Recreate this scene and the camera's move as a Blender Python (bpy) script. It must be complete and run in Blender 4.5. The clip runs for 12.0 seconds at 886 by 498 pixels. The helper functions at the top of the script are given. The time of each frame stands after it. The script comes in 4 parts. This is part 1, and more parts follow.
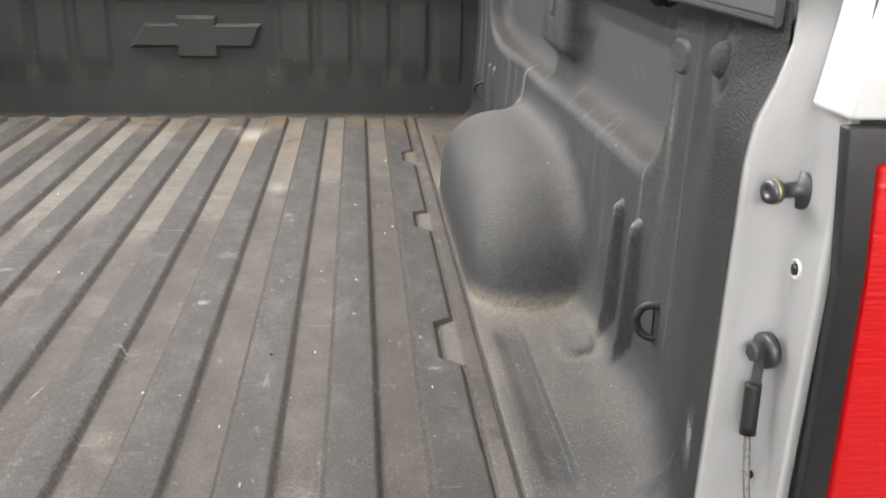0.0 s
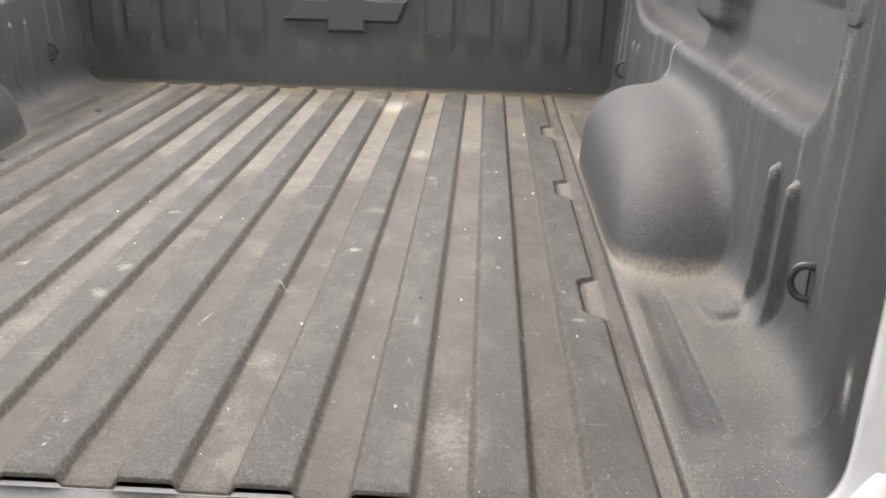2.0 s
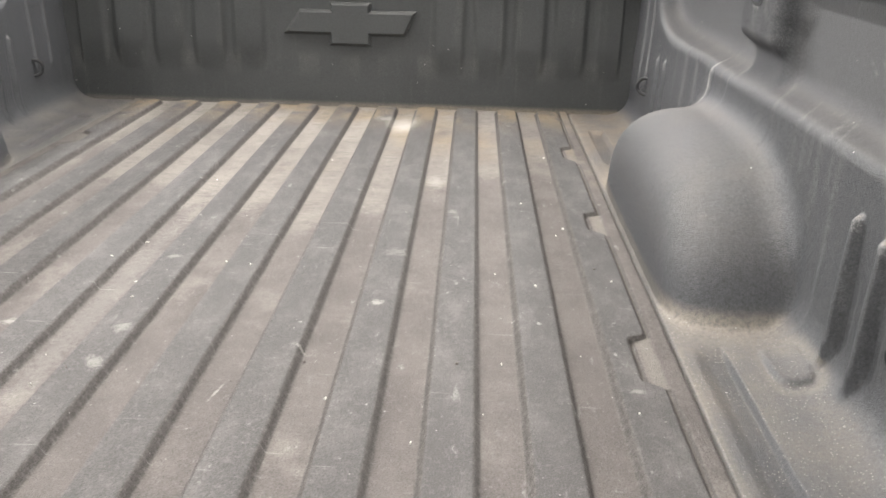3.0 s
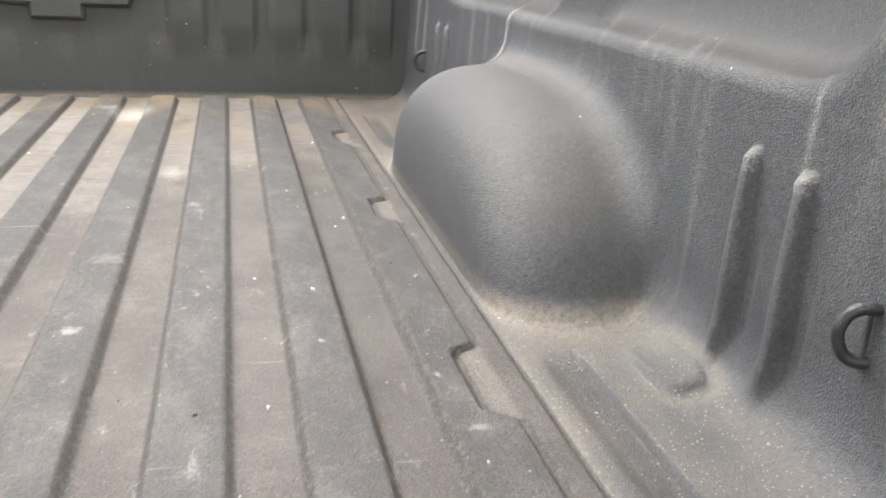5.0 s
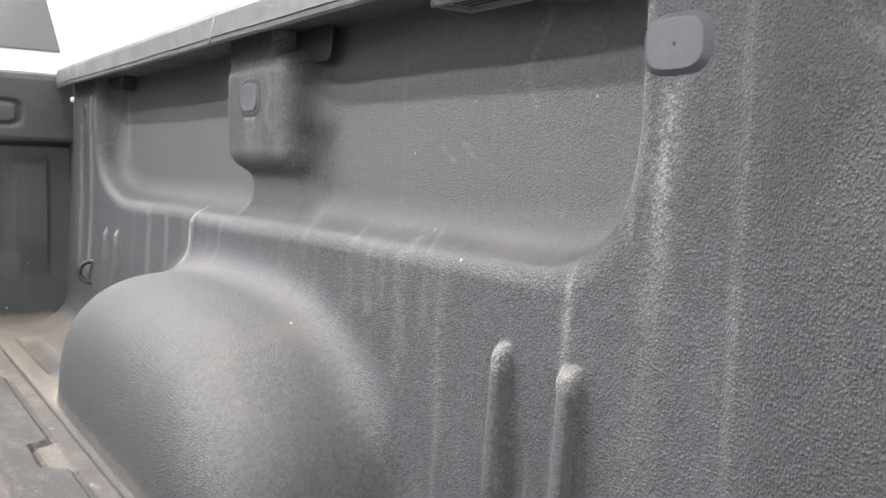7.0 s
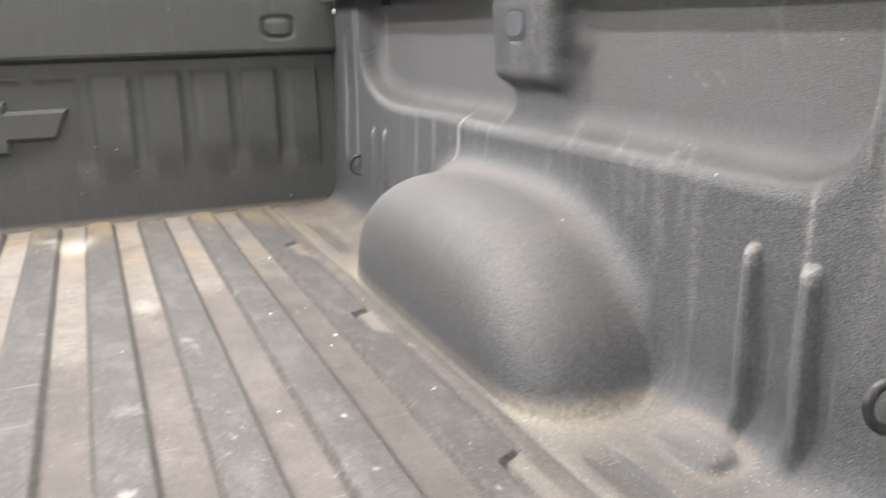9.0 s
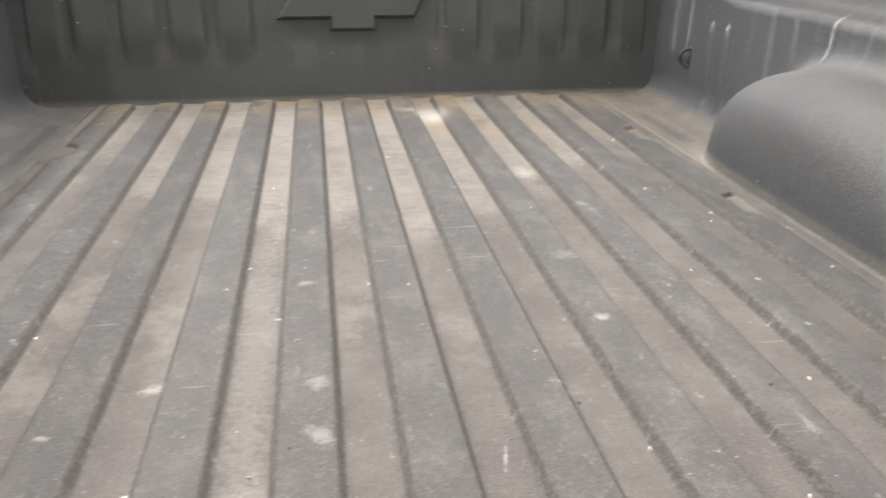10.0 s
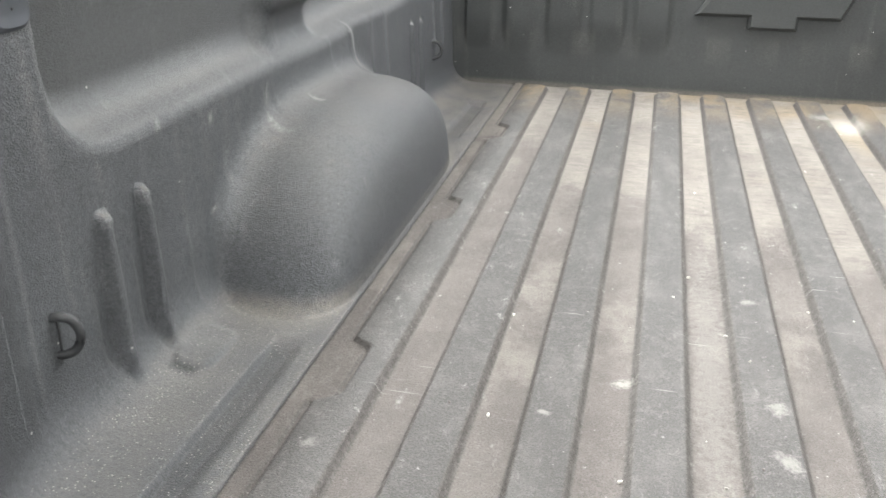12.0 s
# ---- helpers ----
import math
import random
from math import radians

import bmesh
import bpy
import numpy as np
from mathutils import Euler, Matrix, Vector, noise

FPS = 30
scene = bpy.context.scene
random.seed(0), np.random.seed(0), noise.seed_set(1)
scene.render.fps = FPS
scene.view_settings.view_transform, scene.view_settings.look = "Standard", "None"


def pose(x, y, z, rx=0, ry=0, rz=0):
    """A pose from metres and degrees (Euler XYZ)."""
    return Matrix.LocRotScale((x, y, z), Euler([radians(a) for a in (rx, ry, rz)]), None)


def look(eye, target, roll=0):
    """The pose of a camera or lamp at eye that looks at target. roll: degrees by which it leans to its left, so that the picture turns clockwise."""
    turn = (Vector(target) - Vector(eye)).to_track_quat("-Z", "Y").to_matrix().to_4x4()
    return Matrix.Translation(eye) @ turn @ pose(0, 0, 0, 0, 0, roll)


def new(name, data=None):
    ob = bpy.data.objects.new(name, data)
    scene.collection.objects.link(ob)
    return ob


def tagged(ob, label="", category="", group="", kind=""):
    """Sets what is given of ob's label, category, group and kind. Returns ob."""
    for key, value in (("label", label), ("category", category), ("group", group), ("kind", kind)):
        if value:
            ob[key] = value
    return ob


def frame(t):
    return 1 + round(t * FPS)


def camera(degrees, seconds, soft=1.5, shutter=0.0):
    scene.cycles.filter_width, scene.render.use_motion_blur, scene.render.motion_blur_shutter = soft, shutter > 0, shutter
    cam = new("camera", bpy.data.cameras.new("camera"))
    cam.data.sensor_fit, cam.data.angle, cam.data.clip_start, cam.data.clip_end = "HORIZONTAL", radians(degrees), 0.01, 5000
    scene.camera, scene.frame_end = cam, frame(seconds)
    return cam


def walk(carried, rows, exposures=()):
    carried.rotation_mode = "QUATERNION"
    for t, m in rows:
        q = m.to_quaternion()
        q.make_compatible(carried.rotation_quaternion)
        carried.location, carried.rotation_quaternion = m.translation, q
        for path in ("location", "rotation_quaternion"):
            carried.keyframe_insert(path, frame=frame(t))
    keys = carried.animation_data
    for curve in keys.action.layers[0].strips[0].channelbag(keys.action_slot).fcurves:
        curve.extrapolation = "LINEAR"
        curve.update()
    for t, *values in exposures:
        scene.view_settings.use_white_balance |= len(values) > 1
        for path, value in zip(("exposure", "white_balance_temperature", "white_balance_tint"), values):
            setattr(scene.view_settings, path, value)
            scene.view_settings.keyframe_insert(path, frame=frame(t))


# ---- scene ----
cam = camera(53.8, 12.0, soft=1.6, shutter=0.25)
PATH = [
    (0, (0.471, -0.453, 0.57), (0.656, 1.409, -0.138), 1.3),
    (0.2, (0.493, -0.461, 0.547), (0.635, 1.405, -0.158), 1.1),
    (0.5, (0.462, -0.502, 0.536), (0.567, 1.364, -0.176), 1.1),
    (1, (0.436, -0.536, 0.529), (0.45, 1.332, -0.186), 1.0),
    (1.5, (0.436, -0.541, 0.52), (0.388, 1.326, -0.196), 1.4),
    (2, (0.423, -0.505, 0.523), (0.347, 1.359, -0.198), 1.5),
    (2.5, (0.37, -0.423, 0.541), (0.3, 1.44, -0.182), 1.4),
    (2.7, (0.343, -0.392, 0.545), (0.279, 1.47, -0.181), 1.4),
    (4.3, (0.429, -0.145, 0.478), (0.626, 1.718, -0.224), 2.8),
    (4.5, (0.415, -0.096, 0.437), (0.685, 1.757, -0.265), 3.0),
    (5, (0.382, -0.011, 0.368), (0.843, 1.823, -0.281), 2.9),
    (5.5, (0.38, 0.045, 0.391), (1.093, 1.829, -0.166), 2.9),
    (6, (0.382, 0.073, 0.403), (1.32, 1.81, 0.087), 3.4),
    (6.5, (0.384, 0.107, 0.372), (1.467, 1.774, 0.149), 3.0),
    (6.7, (0.399, 0.125, 0.353), (1.516, 1.773, 0.163), 2.5),
    (8.3, (0.349, 0.068, 0.379), (1.505, 1.691, 0.205), 1.0),
    (8.5, (0.321, 0.043, 0.395), (1.371, 1.726, 0.139), 0.5),
    (9, (0.237, -0.006, 0.431), (0.951, 1.796, -0.06), -1.5),
    (9.2, (0.165, -0.039, 0.433), (0.794, 1.783, -0.103), -0.2),
    (9.5, (0.059, -0.069, 0.445), (0.541, 1.768, -0.182), -0.0),
    (10, (-0.089, -0.096, 0.454), (0.176, 1.751, -0.264), 0.1),
    (10.5, (-0.176, -0.134, 0.492), (-0.117, 1.718, -0.261), 0.3),
    (11, (-0.231, -0.156, 0.52), (-0.359, 1.681, -0.261), 0.3),
    (11.5, (-0.269, -0.17, 0.543), (-0.566, 1.639, -0.255), 0.4),
    (12, (-0.276, -0.175, 0.553), (-0.698, 1.605, -0.256), 0.5),
]
EXPOSURES = [(0.0, -0.36, 6600, 12), (0.5, -0.22, 6600, 12), (1.0, -0.02, 6600, 12), (1.5, -0.06, 6600, 12), (2.5, 0.0, 6600, 13), (4.5, 0.235, 6450, 12), (5.0, 0.245, 6450, 12), (5.5, 0.40, 6400, 12), (6.0, 0.741, 6350, 13), (6.5, 0.39, 6300, 13), (8.5, 0.307, 6600, 13), (9.0, 0.394, 6600, 14), (9.5, 0.18, 6600, 13), (10.0, 0.0, 6550, 13), (10.5, -0.04, 6450, 11), (11.5, 0.15, 6350, 9), (12.0, 0.43, 6300, 9)]
walk(cam, [(t, look(eye, target, roll)) for t, eye, target, roll in PATH], EXPOSURES)

# ---------- light: long ceiling fittings in a white-walled workshop ----------
world = bpy.data.worlds.new("dim_surround")
scene.world = world
world.use_nodes = True
world.node_tree.nodes["Background"].inputs["Color"].default_value = (0.9, 0.95, 1.0, 1)
world.node_tree.nodes["Background"].inputs["Strength"].default_value = 0.05
CEILING = 2.75
FITTINGS = ((-2.75, 3.3, 5.4, 0.14, 320), (-1.62, 3.3, 5.4, 0.14, 265), (0.35, 2.9, 4.0, 0.14, 185), (2.10, 3.0, 5.4, 0.30, 145))
for x, y, long, wide, watts in FITTINGS:
    tube = new("tube_light", bpy.data.lights.new("tube_light", "AREA"))
    tube.data.shape, tube.data.size, tube.data.size_y = "RECTANGLE", wide, long
    tube.data.energy, tube.data.color = watts, (1.0, 0.985, 0.965)
    tube.matrix_basis = pose(x, y, CEILING - 0.10)
# Unseen lamp, added only to brighten surfaces that face the rear.
ADDED_LIGHT = (0.0, -4.08, 1.95)
tube = new("tube_light", bpy.data.lights.new("tube_light", "AREA"))
tube.data.shape, tube.data.size, tube.data.size_y = "RECTANGLE", 3.0, 0.30
tube.data.energy, tube.data.color = 150, (1.0, 0.985, 0.965)
tube.matrix_basis = pose(*ADDED_LIGHT, 90, 0, 0)


# ---------- materials ----------
class Shade:
    """A small wrapper round one node material."""

    def __init__(self, name):
        self.mat = bpy.data.materials.new(name)
        self.mat.use_nodes = True
        self.nt = self.mat.node_tree
        self.bsdf = self.nt.nodes["Principled BSDF"]
        self.pos = self.nt.nodes.new("ShaderNodeNewGeometry")

    def put(self, value, socket):
        if isinstance(value, bpy.types.NodeSocket):
            self.nt.links.new(value, socket)
        elif isinstance(value, (tuple, list)) and len(value) == 3 and socket.type == "RGBA":
            socket.default_value = (*value, 1)
        else:
            socket.default_value = value

    def coords(self, sx=1.0, sy=1.0, sz=1.0):
        n = self.nt.nodes.new("ShaderNodeVectorMath")
        n.operation = "MULTIPLY"
        self.put(self.pos.outputs["Position"], n.inputs[0])
        n.inputs[1].default_value = (sx, sy, sz)
        return n.outputs[0]

    def noise(self, scale, detail=3.0, vec=None, rough=0.55):
        n = self.nt.nodes.new("ShaderNodeTexNoise")
        self.put(vec if vec is not None else self.pos.outputs["Position"], n.inputs["Vector"])
        n.inputs["Scale"].default_value, n.inputs["Detail"].default_value = scale, detail
        n.inputs["Roughness"].default_value = rough
        return n.outputs["Fac"]

    def cells(self, scale, vec=None):
        n = self.nt.nodes.new("ShaderNodeTexVoronoi")
        self.put(vec if vec is not None else self.pos.outputs["Position"], n.inputs["Vector"])
        n.inputs["Scale"].default_value = scale
        return n.outputs["Distance"]

    def ramp(self, value, lo, hi, a=0.0, b=1.0):
        n = self.nt.nodes.new("ShaderNodeMapRange")
        n.interpolation_type = "SMOOTHSTEP"
        for v, k in ((value, "Value"), (lo, "From Min"), (hi, "From Max"), (a, "To Min"), (b, "To Max")):
            self.put(v, n.inputs[k])
        return n.outputs["Result"]

    def maths(self, op, a, b=0.0, clamp=False):
        n = self.nt.nodes.new("ShaderNodeMath")
        n.operation, n.use_clamp = op, clamp
        self.put(a, n.inputs[0]), self.put(b, n.inputs[1])
        return n.outputs[0]

    def mix(self, fac, a, b):
        n = self.nt.nodes.new("ShaderNodeMix")
        n.data_type = "RGBA"
        self.put(fac, n.inputs["Factor"]), self.put(a, n.inputs["A"]), self.put(b, n.inputs["B"])
        return n.outputs["Result"]

    def by_lane(self, lane, values):
        """One value for each channel of the floor, counted from the first one on the -x side."""
        out = values[0]
        for k, v in enumerate(values[1:]):
            out = self.maths("ADD", out, self.maths("MULTIPLY", self.maths("GREATER_THAN", lane, k - 5.5), v - values[k]))
        return out

    def spot(self, x, y, half_x, half_y, turn, ragged):
        """1 inside a ragged patch that lies at x, y."""
        n = self.nt.nodes.new("ShaderNodeMapping")
        n.vector_type = "TEXTURE"
        self.put(self.pos.outputs["Position"], n.inputs["Vector"])
        n.inputs["Location"].default_value = (x, y, 0)
        n.inputs["Rotation"].default_value = (0, 0, math.radians(turn))
        n.inputs["Scale"].default_value = (half_x, half_y, 10)
        d = self.nt.nodes.new("ShaderNodeVectorMath")
        d.operation = "LENGTH"
        self.put(n.outputs[0], d.inputs[0])
        return self.ramp(self.maths("ADD", d.outputs["Value"], ragged), 1.25, 0.25)

    def slanted(self, angle, sx, sy):
        n = self.nt.nodes.new("ShaderNodeMapping")
        self.put(self.pos.outputs["Position"], n.inputs["Vector"])
        n.inputs["Rotation"].default_value = (0, 0, math.radians(angle))
        n.inputs["Scale"].default_value = (sx, sy, 1)
        return n.outputs[0]

    def joined(self, x, y, z=0.0):
        n = self.nt.nodes.new("ShaderNodeCombineXYZ")
        self.put(x, n.inputs[0]), self.put(y, n.inputs[1]), self.put(z, n.inputs[2])
        return n.outputs[0]

    def attribute(self, name):
        n = self.nt.nodes.new("ShaderNodeAttribute")
        n.attribute_name = name
        return n.outputs["Fac"]

    def axis(self, which, normal=False):
        n = self.nt.nodes.new("ShaderNodeSeparateXYZ")
        self.put(self.pos.outputs["Normal" if normal else "Position"], n.inputs[0])
        return n.outputs[which]

    def bump(self, height, strength, distance):
        n = self.nt.nodes.new("ShaderNodeBump")
        n.inputs["Strength"].default_value, n.inputs["Distance"].default_value = strength, distance
        self.put(height, n.inputs["Height"])
        self.put(n.outputs[0], self.bsdf.inputs["Normal"])

    def set(self, **values):
        for k, v in values.items():
            self.put(v, self.bsdf.inputs[k.replace("_", " ")])
        return self.mat


def liner_material(name, dark, dust, bump=1.0, dusty=1.0):
    """Sprayed bed liner: pebbled, dark grey, with chalky rubbed edges, fine runs, tan dust low down, painted glints and
    masked dark tones.
    """
    s = Shade(name)
    edge, dark_mask, drift, chalk_and_light = (s.attribute(k) for k in ("wear_and_light", "dark_mask", "drift", "chalk_and_light"))
    up = s.ramp(s.axis("Z", True), 0.35, 1.0)
    z = s.axis("Z")
    patches = s.ramp(s.noise(6.0, 5.0), 0.36, 0.70)
    grain = s.noise(480.0, 2.0)
    speck = s.ramp(grain, 0.46, 0.66)
    runs = s.ramp(s.noise(46.0, 4.0, s.coords(1, 1, 0.04), 0.62), 0.53, 0.72)
    broken = s.ramp(s.noise(9.0, 3.0, s.coords(1, 1, 1.4)), 0.35, 0.65)
    runs = s.maths("MULTIPLY", runs, broken)
    shelf = s.ramp(z, 0.255, 0.29, 0.0, 0.17)
    a = s.maths("MULTIPLY", s.maths("MULTIPLY", up, s.ramp(z, 0.02, 0.2, 0.7, 1.0)), s.maths("ADD", shelf, s.maths("ADD", s.maths("MULTIPLY", patches, 0.22), 0.05)))
    a = s.maths("MULTIPLY", a, s.ramp(s.axis("X"), -0.3, 0.3, 0.5, 1.0))
    b = s.maths("MULTIPLY", s.maths("MULTIPLY", edge, s.ramp(z, 0.03, 0.16, 0.0, 1.0)), s.maths("ADD", s.maths("MULTIPLY", speck, 0.55), 0.24))
    c = s.maths("MULTIPLY", runs, s.maths("ADD", s.maths("MULTIPLY", speck, 0.30), 0.06))
    # Paler where the side pocket is deepest.
    recess = s.ramp(s.maths("ABSOLUTE", s.axis("X")), 0.842, 0.864, 0.0, 0.24)
    mask = s.maths("MULTIPLY", s.maths("ADD", s.maths("ADD", a, recess), s.maths("ADD", b, c)), dusty, clamp=True)
    mask = s.maths("MULTIPLY", mask, s.maths("SUBTRACT", 1.0, s.maths("MULTIPLY", dark_mask, 0.9)))
    tint = s.ramp(s.noise(2.2, 4.0), 0.3, 0.7)
    base = s.mix(tint, tuple(v * 0.86 for v in dark), tuple(v * 1.14 for v in dark))
    base = s.mix(s.ramp(grain, 0.40, 0.72, 0.0, 0.30), base, tuple(v * 1.9 for v in dark))
    base = s.mix(s.ramp(s.noise(230.0, 3.0, None, 0.65), 0.45, 0.62, 0.0, 0.34 * bump), base, tuple(v * 1.9 for v in dark))
    base = s.mix(s.ramp(s.noise(190.0, 3.0, None, 0.65), 0.52, 0.34, 0.0, 0.45 * bump), base, tuple(v * 0.5 for v in dark))
    # Masked places take a darker tone of the liner.
    base = s.mix(s.maths("MULTIPLY", dark_mask, 0.9), base, s.mix(s.ramp(grain, 0.35, 0.7), tuple(v * 0.20 for v in dark), tuple(v * 0.80 for v in dark)))
    base = s.mix(mask, base, s.mix(up, dust, s.mix(s.ramp(z, 0.22, 0.28), (0.275, 0.245, 0.213), (0.295, 0.282, 0.265))))
    bare = s.maths("MULTIPLY", chalk_and_light, s.ramp(s.noise(60.0, 4.0, None, 0.7), 0.32, 0.62, 0.15, 1.0))
    bare = s.maths("MULTIPLY", bare, s.ramp(grain, 0.36, 0.60, 0.35, 1.0), clamp=True)
    base = s.mix(bare, base, (0.50, 0.49, 0.465))
    low = s.maths("MULTIPLY", s.maths("MULTIPLY", s.ramp(z, 0.05, 0.004), up), s.ramp(s.noise(11.0, 5.0, None, 0.65), 0.34, 0.66, 0.14, 0.62))
    low = s.maths("MAXIMUM", low, s.maths("MULTIPLY", drift, s.ramp(s.noise(16.0, 4.0), 0.30, 0.60, 0.30, 0.95)))
    low = s.maths("MULTIPLY", low, s.maths("SUBTRACT", 1.0, dark_mask))
    low = s.maths("MULTIPLY", low, s.ramp(s.noise(260.0, 3.0, None, 0.7), 0.34, 0.60, 0.30, 1.0))
    # Less of the tan towards the rear.
    rear_fade = s.ramp(s.axis("Y"), 0.28, 0.62, 0.35, 1.0)
    low = s.maths("MULTIPLY", low, rear_fade)
    tan = s.mix(s.ramp(s.axis("X"), -0.3, 0.3), (0.165, 0.157, 0.146), (0.196, 0.172, 0.140))
    tan = s.mix(s.ramp(s.axis("Y"), 1.1, 1.9), tan, s.mix(s.ramp(s.axis("X"), -0.3, 0.3), (0.215, 0.192, 0.162), (0.285, 0.222, 0.148)))
    base = s.mix(s.maths("MULTIPLY", low, dusty), base, tan)
    heap = s.maths("MULTIPLY", drift, s.ramp(s.noise(150.0, 4.0, None, 0.7), 0.34, 0.62, 0.25, 0.80))
    base = s.mix(s.maths("MULTIPLY", s.maths("MULTIPLY", heap, s.ramp(s.axis("X"), -0.3, 0.3, 0.4, 1.0)), dusty), base, (0.34, 0.302, 0.245))
    # Glints on the dusty side floor, painted as pale specks.
    painted_glints = s.maths("MULTIPLY", s.maths("MULTIPLY", s.ramp(s.cells(210.0), 0.24, 0.10), s.ramp(s.noise(34.0, 3.0), 0.36, 0.52)), s.maths("MULTIPLY", up, s.ramp(z, 0.05, 0.01)))
    base = s.mix(s.maths("MULTIPLY", painted_glints, 0.60 * dusty), base, (0.50, 0.475, 0.43))
    chips = s.ramp(s.cells(30.0), 0.060, 0.03)
    chips = s.maths("MULTIPLY", chips, s.ramp(s.noise(5.0, 2.0), 0.53, 0.60))
    base = s.mix(s.maths("MULTIPLY", chips, 0.85), base, (0.55, 0.54, 0.51))
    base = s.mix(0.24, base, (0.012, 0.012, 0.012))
    pebbles = s.maths("ADD", s.noise(560.0, 3.0, None, 0.6), s.maths("MULTIPLY", s.ramp(s.cells(390.0), 0.55, 0.0), 0.6))
    pebbles = s.maths("ADD", pebbles, s.maths("MULTIPLY", s.maths("MULTIPLY", dark_mask, 1.3), s.noise(320.0, 2.0)))
    s.bump(pebbles, 0.42 * bump, 0.0042)
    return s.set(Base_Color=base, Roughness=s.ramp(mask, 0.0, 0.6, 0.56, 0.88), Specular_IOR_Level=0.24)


DUST_ENDS = (1.75, 1.69, 1.38, 1.36, 1.22, 1.20, 1.16, 1.27, 1.40, 1.52, 1.56, 1.92)
# pale marks on the floor: place, half sizes, turn, strength
MARKS = (
    (-0.270, 0.716, 0.016, 0.011, 20, 0.8), (0.228, 0.795, 0.014, 0.010, 0, 0.9), (0.061, 0.552, 0.0022, 0.026, -12, 0.8), (0.240, 0.996, 0.020, 0.022, 0, 0.35),
    (-0.103, 0.590, 0.012, 0.020, 30, 0.6), (-0.105, 0.690, 0.014, 0.018, 0, 0.55), (0.142, 0.655, 0.014, 0.005, -25, 0.8), (-0.117, 0.945, 0.014, 0.010, 0, 0.5),
    (-0.352, 0.620, 0.009, 0.005, 0, 0.7), (-0.578, 0.507, 0.012, 0.008, 40, 0.5), (0.565, 0.570, 0.013, 0.006, 0, 0.6), (0.327, 1.214, 0.010, 0.012, 0, 0.5),
    (0.285, 1.440, 0.020, 0.055, 0, 0.55), (0.120, 1.985, 0.030, 0.030, 0, 0.55), (0.400, 0.300, 0.025, 0.060, 0, 0.35), (-0.171, 0.800, 0.028, 0.420, 0, 0.24),
)


def floor_material():
    """Liner on the corrugated floor: tan dust lying in blocks along the channels, scuffed darker ribs, scratches."""
    s = Shade("dusty_floor_liner")
    z, y, x = s.axis("Z"), s.axis("Y"), s.axis("X")
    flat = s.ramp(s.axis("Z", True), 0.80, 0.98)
    high = s.ramp(z, 0.0052, 0.0080)
    fine = s.noise(130.0, 4.0, None, 0.7)
    grain = s.noise(520.0, 2.0)
    lane = s.maths("FLOOR", s.maths("DIVIDE", x, 0.1142))
    cloud = s.noise(7.0, 6.0, s.coords(1.4, 1.0, 0.0), 0.68)
    block = s.noise(1.0, 2.0, s.joined(s.maths("MULTIPLY", lane, 5.37), s.maths("MULTIPLY", y, 2.1)), 0.5)
    edge = s.by_lane(lane, DUST_ENDS)
    ragged = s.maths("ADD", s.maths("SUBTRACT", y, edge), s.maths("MULTIPLY", s.maths("SUBTRACT", cloud, 0.5), 0.30))
    ragged = s.maths("ADD", ragged, s.maths("MULTIPLY", s.maths("SUBTRACT", fine, 0.5), 0.10))
    heavy = s.maths("MAXIMUM", s.ramp(ragged, -0.07, 0.06, 0.0, 0.62), s.ramp(ragged, 0.0, 0.75, 0.0, 1.0))
    heavy = s.maths("MULTIPLY", heavy, s.ramp(cloud, 0.25, 0.60, 0.55, 1.0))
    ripple = s.noise(75.0, 4.0, s.coords(0.35, 1.6, 1.0), 0.7)
    heavy = s.maths("MULTIPLY", heavy, s.ramp(ripple, 0.36, 0.58, 0.45, 1.0))
    patchy = s.ramp(s.maths("ADD", block, s.maths("MULTIPLY", cloud, 0.8)), 0.98, 1.12, 0.0, 0.30)
    heavy = s.maths("MAXIMUM", heavy, patchy)
    heavy = s.maths("MAXIMUM", heavy, s.maths("MULTIPLY", s.ramp(x, 0.580, 0.594, 0.0, 0.45), s.ramp(x, 0.612, 0.604)))
    warm = s.ramp(s.maths("ADD", s.maths("ADD", s.noise(3.1, 3.0), s.maths("MULTIPLY", x, 0.16)), s.maths("MULTIPLY", s.maths("SUBTRACT", y, 1.0), 0.17)), 0.60, 0.88)
    thin = s.mix(s.ramp(cloud, 0.34, 0.66), (0.103, 0.092, 0.085), (0.144, 0.130, 0.119))
    channel = s.mix(heavy, thin, s.mix(warm, (0.295, 0.272, 0.238), (0.305, 0.242, 0.160)))
    smudge = s.ramp(s.noise(11.0, 7.0, s.coords(1.5, 0.8, 1.0), 0.72), 0.44, 0.74)
    top = s.mix(smudge, (0.078, 0.0765, 0.0745), (0.138, 0.133, 0.127))
    top = s.mix(s.ramp(y, 1.4, 0.35, 0.0, 0.5), top, s.mix(smudge, (0.092, 0.087, 0.082), (0.146, 0.137, 0.129)))
    tips = s.maths("MULTIPLY", s.ramp(y, 1.80, 2.14), s.ramp(cloud, 0.36, 0.62))
    top = s.mix(tips, top, (0.24, 0.185, 0.12))
    base = s.mix(high, channel, top)
    # Steep rib flanks take one darker tone instead of the dust colours.
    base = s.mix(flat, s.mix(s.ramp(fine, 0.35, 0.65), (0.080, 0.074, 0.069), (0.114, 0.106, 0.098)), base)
    base = s.mix(s.ramp(fine, 0.50, 0.75, 0.0, 0.30), base, (0.26, 0.25, 0.235))
    base = s.mix(s.ramp(grain, 0.46, 0.74, 0.0, 0.19), base, (0.25, 0.24, 0.225))
